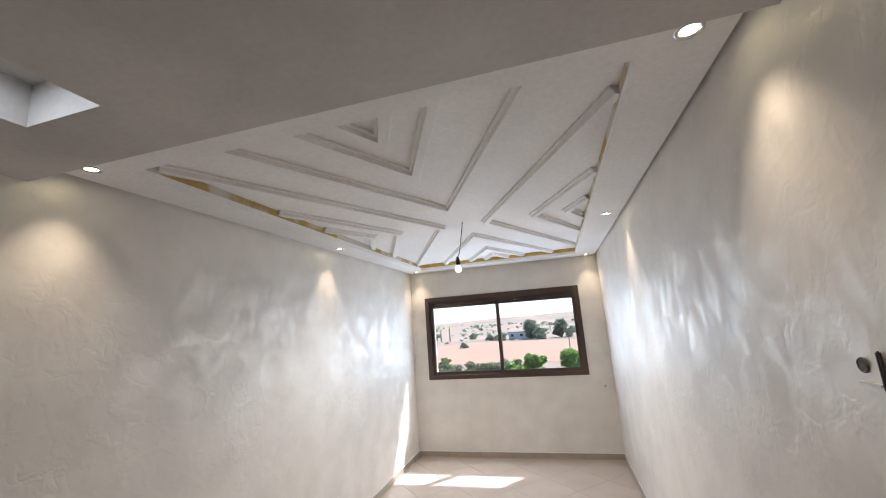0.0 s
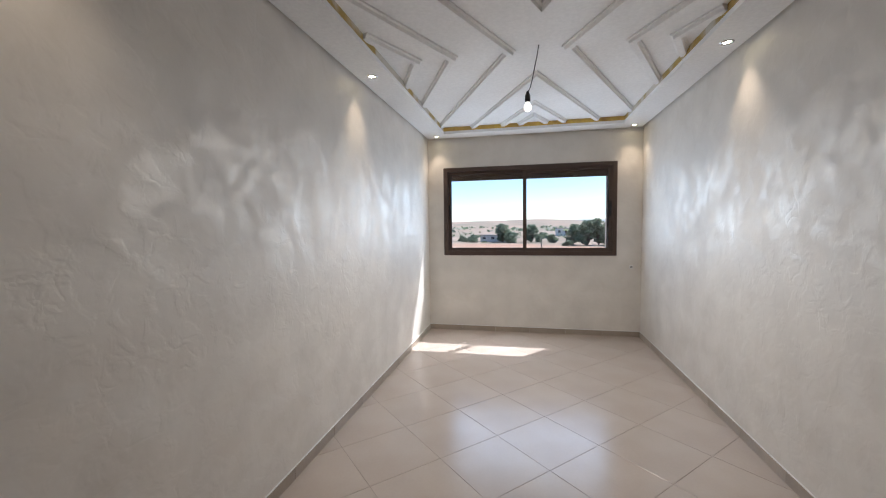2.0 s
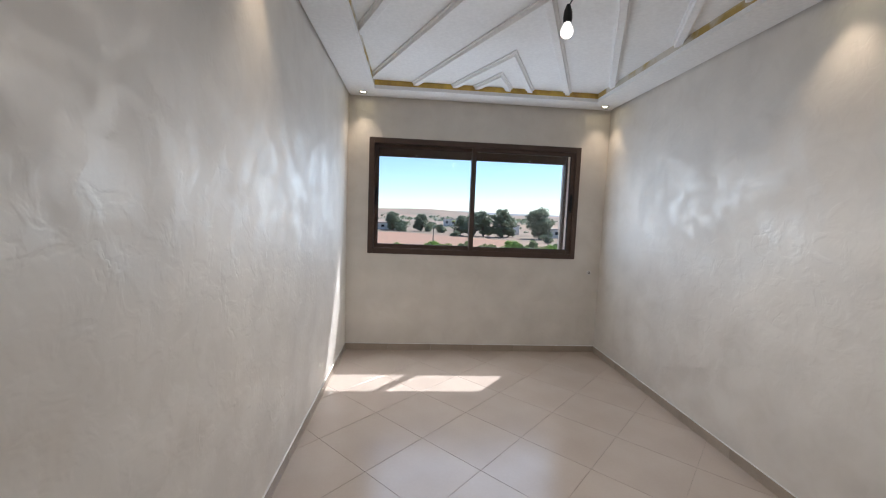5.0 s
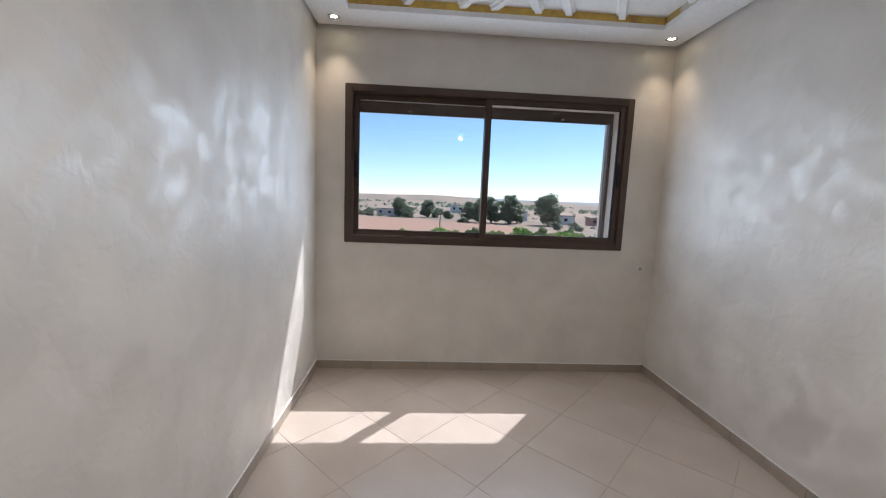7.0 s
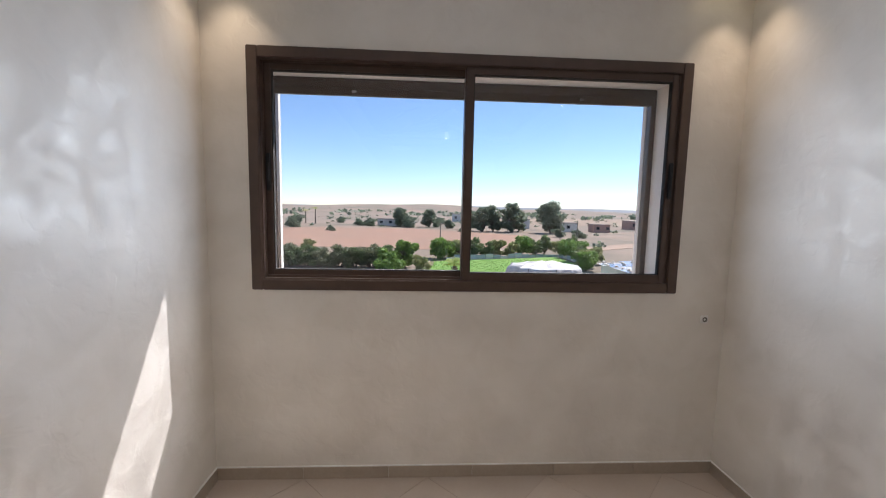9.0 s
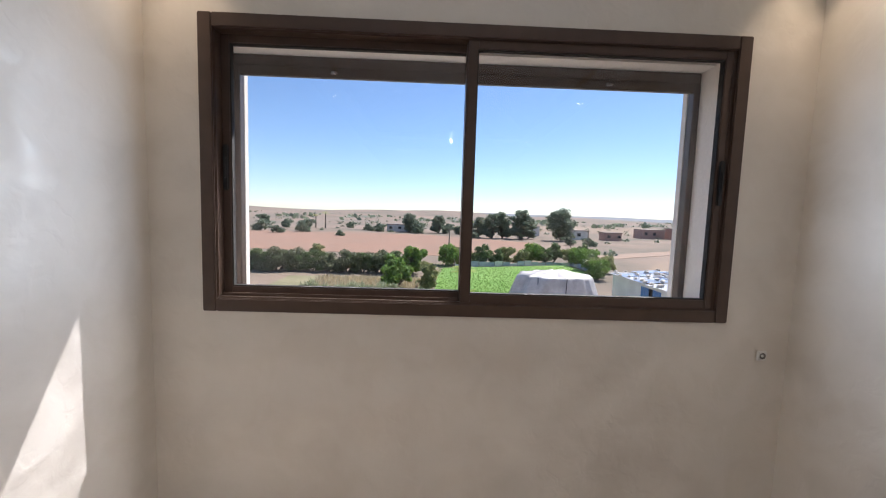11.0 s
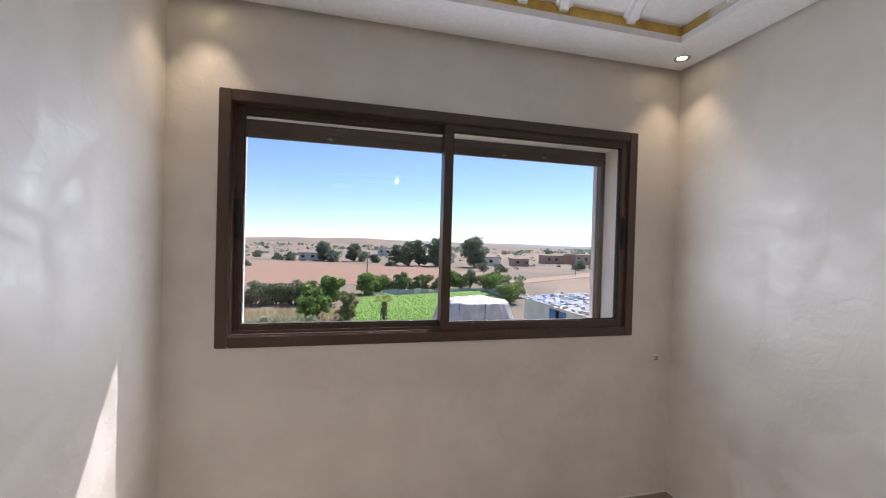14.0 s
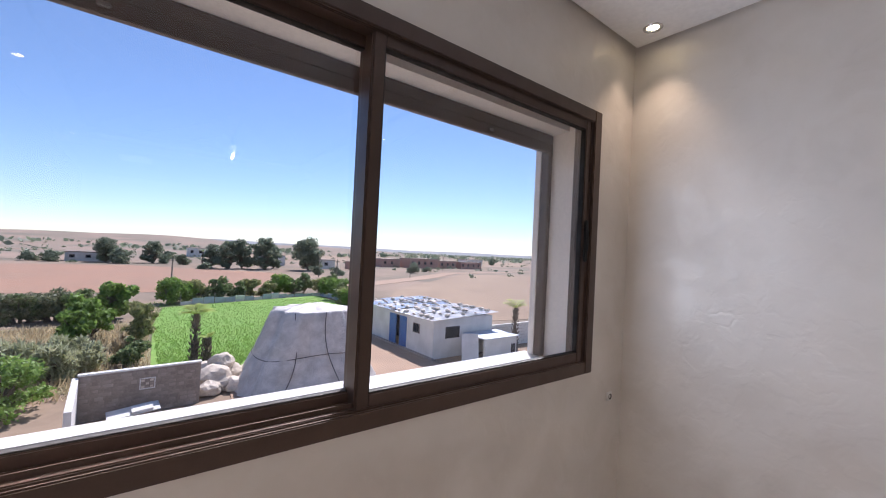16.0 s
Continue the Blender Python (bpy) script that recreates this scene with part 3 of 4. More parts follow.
def tree(name, label, category, at, height, width, mat, seed, trunk=0.3, count=2600, leaf=0.16, lobes_n=9, group="", long=1.6, up=0.0):
    """Tapered trunk with limbs and an uneven crown of leaf cards."""
    r = random.Random(seed)
    t = thing(name, label, category, group, at)
    t0 = height * trunk
    lobes = []
    bm = bmesh.new()
    lean = Vector((r.uniform(-0.1, 0.1) * width, r.uniform(-0.1, 0.1) * width, 0))
    mid = Vector((0, 0, max(t0, 0.15))) + lean
    tube(bm, [(0, 0, -0.05), tuple(lean * 0.5 + Vector((0, 0, max(t0, 0.15) * 0.5))), tuple(mid), tuple(mid + Vector((0, 0, height * 0.3)))],
         [0.05 * width, 0.04 * width, 0.034 * width, 0.012 * width], 7)
    for i in range(int(lobes_n * 2.2)):
        a = i * 2.4 + r.uniform(-0.4, 0.4)
        rr = width * 0.5 * r.uniform(0.12, 0.80)
        rad = width * r.uniform(0.09, 0.19)
        top = t0 + (height - t0) * r.uniform(0.08, 0.86) * (1 - 0.25 * rr / width)
        c = (rr * math.cos(a), rr * math.sin(a), min(top, height - rad * 0.7))
        lobes.append((c, (rad, rad, rad * r.uniform(0.6, 0.9))))
        tube(bm, [tuple(mid), tuple((mid + Vector(c)) / 2 + Vector((0, 0, 0.05 * height))), c], [0.02 * width, 0.014 * width, 0.004 * width], 5)
    part("trunk", bm, BARK, t)
    crown = new("crown", leaf_mesh("crown", *leaves(lobes, count, leaf, long, seed, up), mat))
    crown.parent = t
    return t


def sheet(name, outline, z, mat, label, category):
    """A level field with a thin edge, from its outline."""
    bm = bmesh.new()
    top = [bm.verts.new((x, y, z)) for x, y in outline]
    low = [bm.verts.new((x, y, GZ - 0.02)) for x, y in outline]
    bm.faces.new(top)
    for k in range(len(top)):
        bm.faces.new((top[k], low[k], low[(k + 1) % len(top)], top[(k + 1) % len(top)]))
    return setting(name, bm, mat, label, category)


# ---------- ground and fields ----------
setting("ground", boxes(((-4000, -4000, GZ - 0.3), (4000, 4500, GZ))), EARTH, "dry brown farmland reaching the horizon", "ground")
sheet("field_red", [(-90, 56), (-30, 60), (8, 56), (22, 66), (26, 92), (-2, 116), (-50, 112), (-110, 116)], GZ + 0.03, ORANGE, "bare reddish ploughed field", "field")
sheet("field_stubble", [(22, 27), (48, 22), (110, 40), (130, 84), (80, 92), (58, 74), (34, 54), (24, 40)], GZ + 0.03, STUBBLE, "straw-coloured stubble field", "field")
sheet("field_pale", [(-200, 128), (-60, 134), (0, 140), (10, 190), (-60, 240), (-240, 230)], GZ + 0.03, TAN, "pale fallow field in the distance", "field")
sheet("field_far", [(20, 180), (130, 150), (330, 210), (300, 330), (60, 300)], GZ + 0.04, STUBBLE, "pale far field", "field")
sheet("field_far_red", [(-160, 250), (40, 210), (70, 320), (-120, 420)], GZ + 0.05, TAN, "pale far field", "field")
sheet("road", [(24, 55), (58, 77), (80, 95), (140, 112), (141, 116), (78, 99), (55, 81), (21, 58)], GZ + 0.05, SAND, "pale dirt track between the fields", "road")
sheet("yard", [(3.2, 8), (14.4, 8), (14.4, 29), (10.5, 27), (9.2, 21), (4.2, 19.2)], GZ + 0.04, SAND, "trodden orange sand yard", "yard")
sheet("meadow", [(1.4, 21.8), (3.2, 19.8), (5, 19.6), (9.2, 21.4), (13, 28), (17, 36), (19.2, 42), (19, 49), (11, 46), (2.6, 43), (1.7, 34)], GZ + 0.05, MEADOW, "lush green meadow", "meadow")
sheet("weed_strip", [(-12, 20), (1.6, 20), (1.4, 34), (0, 36), (-12, 35)], GZ + 0.03, WEEDS, "weedy dry soil beside the path", "ground")
sheet("dirt_path", [(-0.2, 22), (0.5, 22), (1.3, 34), (2.3, 44), (1.7, 44), (0.5, 34)], GZ + 0.06, SAND, "narrow pale dirt path", "path")

# meadow grass
r = random.Random(3)
vs, fs = [], []
for _ in range(22000):
    y = 19.8 + 27 * r.random() ** 1.5
    x = r.uniform(1.7, 4.5 + (y - 20) * 0.56)
    h, a, w = r.uniform(0.04, 0.13), r.uniform(0, 6.28), r.uniform(0.015, 0.04)
    b = len(vs)
    dx, dy = math.cos(a) * w, math.sin(a) * w
    vs += [(x - dx, y - dy, GZ + 0.04), (x + dx, y + dy, GZ + 0.04), (x + r.uniform(-0.08, 0.08), y + r.uniform(-0.08, 0.08), GZ + 0.05 + h)]
    fs.append((b, b + 1, b + 2))
tagged(new("meadow_grass", leaf_mesh("meadow_grass", vs, fs, GRASS)), "short lush green grass on the meadow", "grass", kind="stuff")
# dry weeds by the path and along the hedge
vs, fs = [], []
for _ in range(9000):
    x, y = r.uniform(-9, 1.4), 19 + 16 * r.random()
    if -0.1 < x - (y - 22) * 0.07 < 0.5 and r.random() < 0.5:
        continue
    h, a, w = r.uniform(0.10, 0.55), r.uniform(0, 6.28), r.uniform(0.02, 0.05)
    b = len(vs)
    dx, dy = math.cos(a) * w, math.sin(a) * w
    vs += [(x - dx, y - dy, GZ + 0.02), (x + dx, y + dy, GZ + 0.02), (x + r.uniform(-0.2, 0.2), y + r.uniform(-0.2, 0.2), GZ + h)]
    fs.append((b, b + 1, b + 2))
tagged(new("dry_weeds", leaf_mesh("dry_weeds", vs, fs, LEAF_DRY)), "dry straw-coloured weeds beside the path", "weeds", kind="stuff")

# ---------- hills on the horizon ----------
def ridge(name, y, x0, x1, height, mat, label, seed):
    bm = bmesh.new()
    n = 90
    rows = []
    for k, (dy, f) in enumerate(((-260, 0.0), (-120, 0.55), (0, 1.0), (200, 0.8), (500, 0.0))):
        rows.append([bm.verts.new((x0 + (x1 - x0) * i / n, y + dy, GZ - 0.5 + f * height * (0.62 + 0.5 * noise.noise(Vector((i * 0.11 + seed, k * 0.2, seed)))))) for i in range(n + 1)])
    for a, b in zip(rows, rows[1:]):
        for i in range(n):
            bm.faces.new((a[i], a[i + 1], b[i + 1], b[i]))
    return setting(name, bm, mat, label, "hill")


ridge("hill_near", 620, -900, 300, 17, TAN, "low pale farmland rise", 1.0)
ridge("hill_far", 1900, -2600, 3200, 26, HILL, "low hills on the horizon with haze painted in their colour", 5.0)

# ---------- trees and hedges ----------
def hedge_bush(at, seed, mat):
    """A dense bush, leafy down to the ground, with an uneven rounded top."""
    r = random.Random(seed)
    t = thing("hedge_bush", "dense dark green hedge bush, leafy to the ground", "bush", "hedge across the field", at)
    bm = bmesh.new()
    lobes = []
    for i in range(34):
        x, y = r.uniform(-1.35, 1.35), r.uniform(-0.8, 0.8)
        z = r.uniform(0.3, 2.15 - 0.28 * x * x)
        rad = r.uniform(0.28, 0.52)
        lobes.append(((x, y, z), (rad, rad, rad * 0.8)))
        if i % 3 == 0:
            tube(bm, [(x * 0.2, y * 0.2, -0.05), (x * 0.6, y * 0.6, z * 0.5), (x, y, z)], [0.07, 0.045, 0.015], 5)
    part("trunk", bm, BARK, t)
    crown = new("crown", leaf_mesh("crown", *leaves(lobes, 7500, 0.115, 1.5, seed), mat))
    crown.parent = t
    return t


hedge_a = hedge_bush((-2.1, 38.0, GZ), 11, LEAF_DARK)
hedge_b = hedge_bush((-3.9, 38.2, GZ), 12, LEAF_HEDGE)
for i in range(14):
    s = rng.uniform(0.88, 1.08)
    copy_thing((hedge_a, hedge_b, hedge_b)[i % 3], Matrix.Translation((-5.6 - 1.75 * i, 38.3 + rng.uniform(-0.4, 0.4), GZ)) @ pose(0, 0, 0, 0, 0, 180 * (i % 2) + rng.uniform(-15, 15)) @ Matrix.Diagonal((s, s, s * rng.uniform(0.92, 1.06), 1)))
tree("hedge_tree", "round bright green tree beside the path", "tree", (-0.5, 37.4, GZ), 3.1, 2.6, LEAF_BRIGHT, 21, 0.1, 4200, 0.19, 12)
tree("garden_tree", "bushy bright green tree beside the dirt path", "tree", (-1.5, 30.6, GZ), 3.0, 2.4, LEAF_BRIGHT, 22, 0.12, 4600, 0.15, 12)
tree("garden_tree", "bushy bright green tree beside the dirt path", "tree", (-1.9, 29.0, GZ), 2.2, 1.8, LEAF_BRIGHT, 23, 0.12, 3000, 0.14, 10)
tree("tamarisk", "feathery olive-green tamarisk beside the meadow", "tree", (0.95, 28.4, GZ), 2.8, 1.7, LEAF_OLIVE, 24, 0.12, 4600, 0.09, 12, long=3.5, up=0.5)
tree("shrub", "low green shrub at the meadow's edge", "bush", (0.7, 23.4, GZ), 1.7, 1.7, LEAF_DARK, 25, 0.08, 2600, 0.10, 9)
tree("shrub", "low bright green shrub below the garden wall", "bush", (-2.9, 18.4, GZ), 2.2, 3.0, LEAF_BRIGHT, 26, 0.06, 4200, 0.09, 10)
tree("shrub", "low bright green shrub below the garden wall", "bush", (-5.2, 19.4, GZ), 2.0, 3.0, LEAF_BRIGHT, 27, 0.06, 3600, 0.10, 10)
for k, (x, y, h, w) in enumerate([(-2.0, 22.0, 1.7, 1.9), (-3.2, 22.8, 1.7, 2.0), (-4.9, 22.6, 1.5, 2.2), (-0.9, 22.8, 1.5, 1.5), (-6.6, 23.4, 1.6, 2.2), (-1.8, 23.8, 1.6, 1.6)]):
    tree("cane_clump", "grey-green cane clump with long narrow leaves", "cane", (x, y, GZ), h, w, LEAF_GREY, 30 + k, 0.05, 2000, 0.09, 9, "cane clumps", long=6.0, up=0.4)
for k, (x, y, h, w) in enumerate([(-3.6, 25.0, 1.1, 1.6), (-5.4, 25.2, 1.1, 1.8), (0.3, 24.6, 1.5, 1.0), (0.9, 29.4, 1.4, 0.9), (1.4, 34.0, 1.5, 1.0)]):
    tree("dry_reed", "dry straw-coloured reeds beside the path", "reed", (x, y, GZ), h, w, LEAF_DRY, 40 + k, 0.03, 1300, 0.06, 8, "dry reeds", long=7.0, up=0.8)

# bushes along the far side of the meadow
row_a = tree("field_bush", "rounded green bush along the meadow's edge", "bush", (3.4, 45.6, GZ), 2.7, 3.2, LEAF_BRIGHT, 51, 0.1, 2600, 0.17, 10, "bushes along the meadow")
row_b = tree("field_bush", "rounded green bush along the meadow's edge", "bush", (5.6, 47.2, GZ), 2.4, 2.7, LEAF_OLIVE, 52, 0.1, 2400, 0.17, 10, "bushes along the meadow")
row_c = tree("field_bush", "rounded dark green bush along the meadow's edge", "bush", (7.6, 47.0, GZ), 2.8, 2.9, LEAF_DARK, 53, 0.1, 2400, 0.17, 10, "bushes along the meadow")
for i, (x, y, s) in enumerate([(4.6, 46.4, 0.8), (9.4, 47.4, 0.8), (11.0, 49.0, 1.0), (12.8, 48.6, 0.8), (14.6, 50.6, 1.05), (16.4, 50.4, 0.85), (18.2, 52.0, 1.05), (20.2, 51.0, 0.9),
                               (20.6, 48.0, 0.95), (20.4, 45.0, 1.0), (19.8, 42.4, 0.85), (21.4, 42.8, 0.9), (18.8, 39.6, 0.9), (18.2, 37.4, 0.8), (23.0, 54.0, 0.95), (-26, 52, 1.0), (-14, 51, 0.8)]):
    copy_thing((row_a, row_b, row_c)[(i * 2 + i // 3) % 3], Matrix.Translation((x, y, GZ)) @ pose(0, 0, 0, 0, 0, 50 * i) @ Matrix.Diagonal((s, s, s, 1)))

# far trees
euc = tree("eucalyptus", "tall dark eucalyptus tree in the distance", "tree", (36.3, 104, GZ), 9.6, 8.0, LEAF_BLUE, 61, 0.02, 7000, 0.34, 22, "far eucalyptus trees")
euc_b = tree("eucalyptus", "tall dark eucalyptus tree in the distance", "tree", (25.5, 106, GZ), 8.6, 6.0, LEAF_BLUE, 62, 0.02, 5000, 0.32, 18, "far eucalyptus trees")
for x, y, s in ((21.0, 108, 0.92), (17.6, 107, 0.85), (14.8, 110, 0.72), (28.6, 110, 0.8)):
    copy_thing(euc_b, Matrix.Translation((x, y, GZ)) @ pose(0, 0, 0, 0, 0, x * 40) @ Matrix.Diagonal((s * 1.05, s * 1.05, s, 1)))
copy_thing(euc, Matrix.Translation((-6.2, 128, GZ)) @ pose(0, 0, 0, 0, 0, 90) @ Matrix.Diagonal((0.72, 0.72, 0.72, 1)))
copy_thing(euc_b, Matrix.Translation((3.0, 128, GZ)) @ Matrix.Diagonal((0.85, 0.85, 0.72, 1)))
far = tree("far_bush", "dark round bush in the far fields", "bush", (-3.2, 124, GZ), 3.6, 6.0, LEAF_BLUE, 63, 0.05, 1500, 0.36, 9, "far bushes")
for i, (x, y, s) in enumerate([(-16, 128, 0.9), (-20, 130, 0.7), (9.5, 122, 0.75), (5.6, 126, 0.6), (12.5, 104, 0.55), (-44, 140, 1.0), (-50, 138, 0.8), (-36, 112, 0.8), (-40, 104, 0.7), (-58, 118, 0.9), (-64, 112, 0.9), (-48, 112, 0.8),
                               (-30, 150, 0.8), (37, 86, 0.6), (33, 88, 0.55), (66, 98, 0.8), (75, 104, 0.6), (90, 150, 0.9), (120, 170, 1.0), (60, 190, 1.0), (150, 200, 1.2), (-80, 190, 1.2), (30, 200, 1.0), (190, 190, 1.2), (8, 160, 0.9), (-22, 98, 0.45)]):
    copy_thing(far, Matrix.Translation((x, y, GZ)) @ pose(0, 0, 0, 0, 0, 60 * i) @ Matrix.Diagonal((s, s, s * (0.8 + 0.1 * (i % 4)), 1)))
# scrub scattered over the fields
r = random.Random(17)
vs, fs = [], []
for _ in range(260):
    y = 62 + 240 * r.random() ** 1.3
    x = r.uniform(-0.75, 1.25) * y
    if (-100 < x < 26 and 54 < y < 118) or (22 < x < 110 and y < 92 and r.random() < 0.9):
        continue
    s = r.uniform(0.3, 1.3)
    v, f = leaves([((x, y, s * 0.4), (s * 1.6, s, s * 0.7))], 22, 0.5, 1.4, r.randrange(9999))
    b = len(vs)
    vs += [p + Vector((0, 0, GZ)) for p in v]
    fs += [tuple(i + b for i in q) for q in f]
tagged(new("field_scrub", leaf_mesh("field_scrub", vs, fs, LEAF_BLUE)), "low scrub scattered over the far fields", "scrub", kind="stuff")
# woods along the horizon
r = random.Random(9)
vs, fs = [], []
for _ in range(1000):
    x, y = r.uniform(-900, 1300), r.uniform(260, 1000)
    lob = [((x, y, 1.5), (r.uniform(4, 16), 4, r.uniform(1.2, 3.6)))]
    v, f = leaves(lob, 16, 2.6, 1.3, r.randrange(9999))
    b = len(vs)
    vs += [p + Vector((0, 0, GZ)) for p in v]
    fs += [tuple(i + b for i in q) for q in f]
tagged(new("far_woods", leaf_mesh("far_woods", vs, fs, LEAF_BLUE)), "thin bands of trees along the horizon", "woods", kind="stuff")


def palm(at, height, seed, label, fronds=13, stem=0.17):
    t = thing("palm", label, "palm", "young palms", at)
    r = random.Random(seed)
    tube_bm = tube(bmesh.new(), [(0, 0, -0.05), (0.02, 0.01, height * 0.3), (0.0, 0.02, height * 0.6), (0.02, 0, height * 0.78)], [stem * 1.25, stem * 1.1, stem, stem * 0.8], 10)
    part("trunk", tube_bm, BARK, t)
    scale = bmesh.new()
    for i in range(46):
        z, a = height * 0.76 * i / 46, i * 2.4
        rr = stem * (1.22 - 0.4 * i / 46)
        p = Vector((rr * math.cos(a), rr * math.sin(a), z))
        tube(scale, [p, p + Vector((math.cos(a) * 0.10, math.sin(a) * 0.10, 0.16))], [0.06, 0.015], 5)
    tagged(part("leaf_stubs", scale, BARK, t, "cut leaf stubs on the trunk"), kind="stuff")
    vs, fs = [], []
    for i in range(fronds):
        a, lift = i * 2.4, r.uniform(0.3, 1.3)
        L = height * r.uniform(0.28, 0.36)
        prev = None
        for k in range(9):
            s = k / 8
            c = Vector((math.cos(a) * L * s * math.cos(lift * (1 - 0.2 * s)), math.sin(a) * L * s * math.cos(lift * (1 - 0.2 * s)), height * 0.78 + L * (math.sin(lift) * s - 0.45 * s * s)))
            side = Vector((-math.sin(a), math.cos(a), 0))
            w = 0.75 * height / 3 * math.sin(math.pi * min(1, s + 0.12)) * 0.6
            for sg in (-1, 1):
                b = len(vs)
                vs += [c, c + side * sg * w + Vector((math.cos(a), math.sin(a), 0.1)) * w * 0.7, c + Vector((math.cos(a) * 0.17, math.sin(a) * 0.17, 0.02))]
                fs.append((b, b + 1, b + 2))
            if prev is not None:
                b = len(vs)
                vs += [prev - side * 0.012, prev + side * 0.012, c + side * 0.012, c - side * 0.012]
                fs.append((b, b + 1, b + 2, b + 3))
            prev = c
    f = new("frond", leaf_mesh("frond", vs, fs, FROND))
    f.parent = t
    return t


palm((3.25, 22.9, GZ), 3.2, 1, "young palm with a rough trunk beside the meadow")
palm((3.75, 22.6, GZ), 1.6, 2, "short palm stump beside the meadow", 5, 0.16)
palm((21.2, 17.0, GZ), 3.6, 3, "young palm beside the block wall")
for i, (x, y, s) in enumerate([(-37, 140, 2.0), (-41, 142, 1.7), (13.5, 118, 1.5)]):
    palm((x, y, GZ), 3.2 * s, 5 + i, "far palm standing in the fields", 13, 0.2)

# ---------- poles ----------
for k, (x, y, h) in enumerate([(3.6, 51.7, 4.3), (24.5, 56, 4.6), (52, 78, 5.0), (30.5, 80, 4.6), (88, 112, 5.0)]):
    p = thing("utility_pole", "thin grey wooden utility pole in the fields", "utility pole", "utility poles", (x, y, GZ))
    part("pole", tube(bmesh.new(), [(0, 0, -0.1), (0, 0, h * 0.5), (0.02, 0, h)], [0.10, 0.085, 0.065], 8), WOOD, p)
    part("crossarm", boxes(((-0.35, -0.04, h - 0.35), (0.35, 0.04, h - 0.27)), bevel=0.01), WOOD, p)

# ---------- low fence along the meadow ----------
fence = thing("sheet_fence", "low pale patched fence behind the meadow", "fence", at=(4.0, 44.2, GZ))
pts = [(0, 0), (3, 0.9), (6, 1.8), (9, 3.0), (12, 4.0), (15.4, 4.6), (15.8, 1.5), (15.2, -2.5)]
for i, (a, b) in enumerate(zip(pts, pts[1:])):
    a, b = Vector((*a, 0)), Vector((*b, 0))
    d = b - a
    n = 3
    for k in range(n):
        o = part("panel", boxes(((0.02, -0.02, 0.02), (d.length / n - 0.02, 0.02, rng.uniform(0.35, 0.75))), bevel=0.006), SHEET if (i + k) % 3 else LIME, fence)
        o.matrix_local = Matrix.Translation(a + d * k / n) @ pose(0, 0, 0, rng.uniform(-5, 5), 0, math.degrees(math.atan2(d.y, d.x)))
    part("post", tube(bmesh.new(), [(a.x, a.y, -0.1), (a.x, a.y, 1.15)], 0.045, 7), WOOD, fence)

# ---------- tarpaulin-covered stack ----------
stack = thing("tarp_stack", "haystack covered with pale tied-down plastic tarpaulin", "haystack", at=(7.35, 17.3, GZ))
bm = bmesh.new()
NT, NZ = 120, 26
rings = []


def tarp_radius(a, f):
    sq = 1 / max(abs(math.cos(a)), abs(math.sin(a)), 0.80)
    return (2.85 - 1.32 * f ** 0.85) * (0.82 + 0.18 * sq)


for k in range(NZ + 1):
    f = k / NZ
    ring = []
    for i in range(NT):
        a = 2 * math.pi * i / NT
        fold = 0.30 * noise.noise(Vector((math.cos(a) * 4, math.sin(a) * 4, f * 0.9))) + 0.12 * noise.noise(Vector((a * 5, f * 1.2, 4))) + 0.045 * math.sin(a * 13 + 3 * noise.noise(Vector((a, f, 0)))) * (1 - f * 0.7)
        rad = tarp_radius(a, f) + fold - 0.10 * math.exp(-((f - 0.45) / 0.05) ** 2) * 0.6
        ring.append(bm.verts.new((1.14 * rad * math.cos(a), rad * math.sin(a) * 0.86, 3.35 * f + 0.10 * noise.noise(Vector((math.cos(a) * 2, math.sin(a) * 2, f * 3))) * f)))
    rings.append(ring)
for f in (0.9, 0.65, 0.35, 0.1):
    rings.append([bm.verts.new((1.14 * tarp_radius(2 * math.pi * i / NT, 1) * f * math.cos(2 * math.pi * i / NT), tarp_radius(2 * math.pi * i / NT, 1) * 0.86 * f * math.sin(2 * math.pi * i / NT),
                  3.38 + 0.22 * (1 - f) + 0.10 * noise.noise(Vector((f * 4, i * 0.2, 7))))) for i in range(NT)])
for a, b in zip(rings, rings[1:]):
    for i in range(NT):
        bm.faces.new((a[i], a[(i + 1) % NT], b[(i + 1) % NT], b[i]))
bm.faces.new(rings[-1])
part("tarpaulin", bm, TARP, stack, "", True)
for a0 in (-2.15, -1.45):
    line = []
    for k in range(13):
        f = k / 12
        a = a0 + 0.10 * math.sin(f * 4 + a0 * 3)
        rad = tarp_radius(a, f) + 0.06
        line.append((1.14 * rad * math.cos(a), rad * math.sin(a) * 0.86, 3.36 * f))
    part("rope", tube(bmesh.new(), line, 0.018, 6), ROPE, stack)
hoop = [(1.14 * (tarp_radius(a, 0.45) + 0.03) * math.cos(a), (tarp_radius(a, 0.45) + 0.03) * 0.86 * math.sin(a), 1.52 + 0.12 * math.sin(a * 3)) for a in [2 * math.pi * i / 48 for i in range(49)]]
part("rope", tube(bmesh.new(), hoop, 0.016, 6), ROPE, stack)


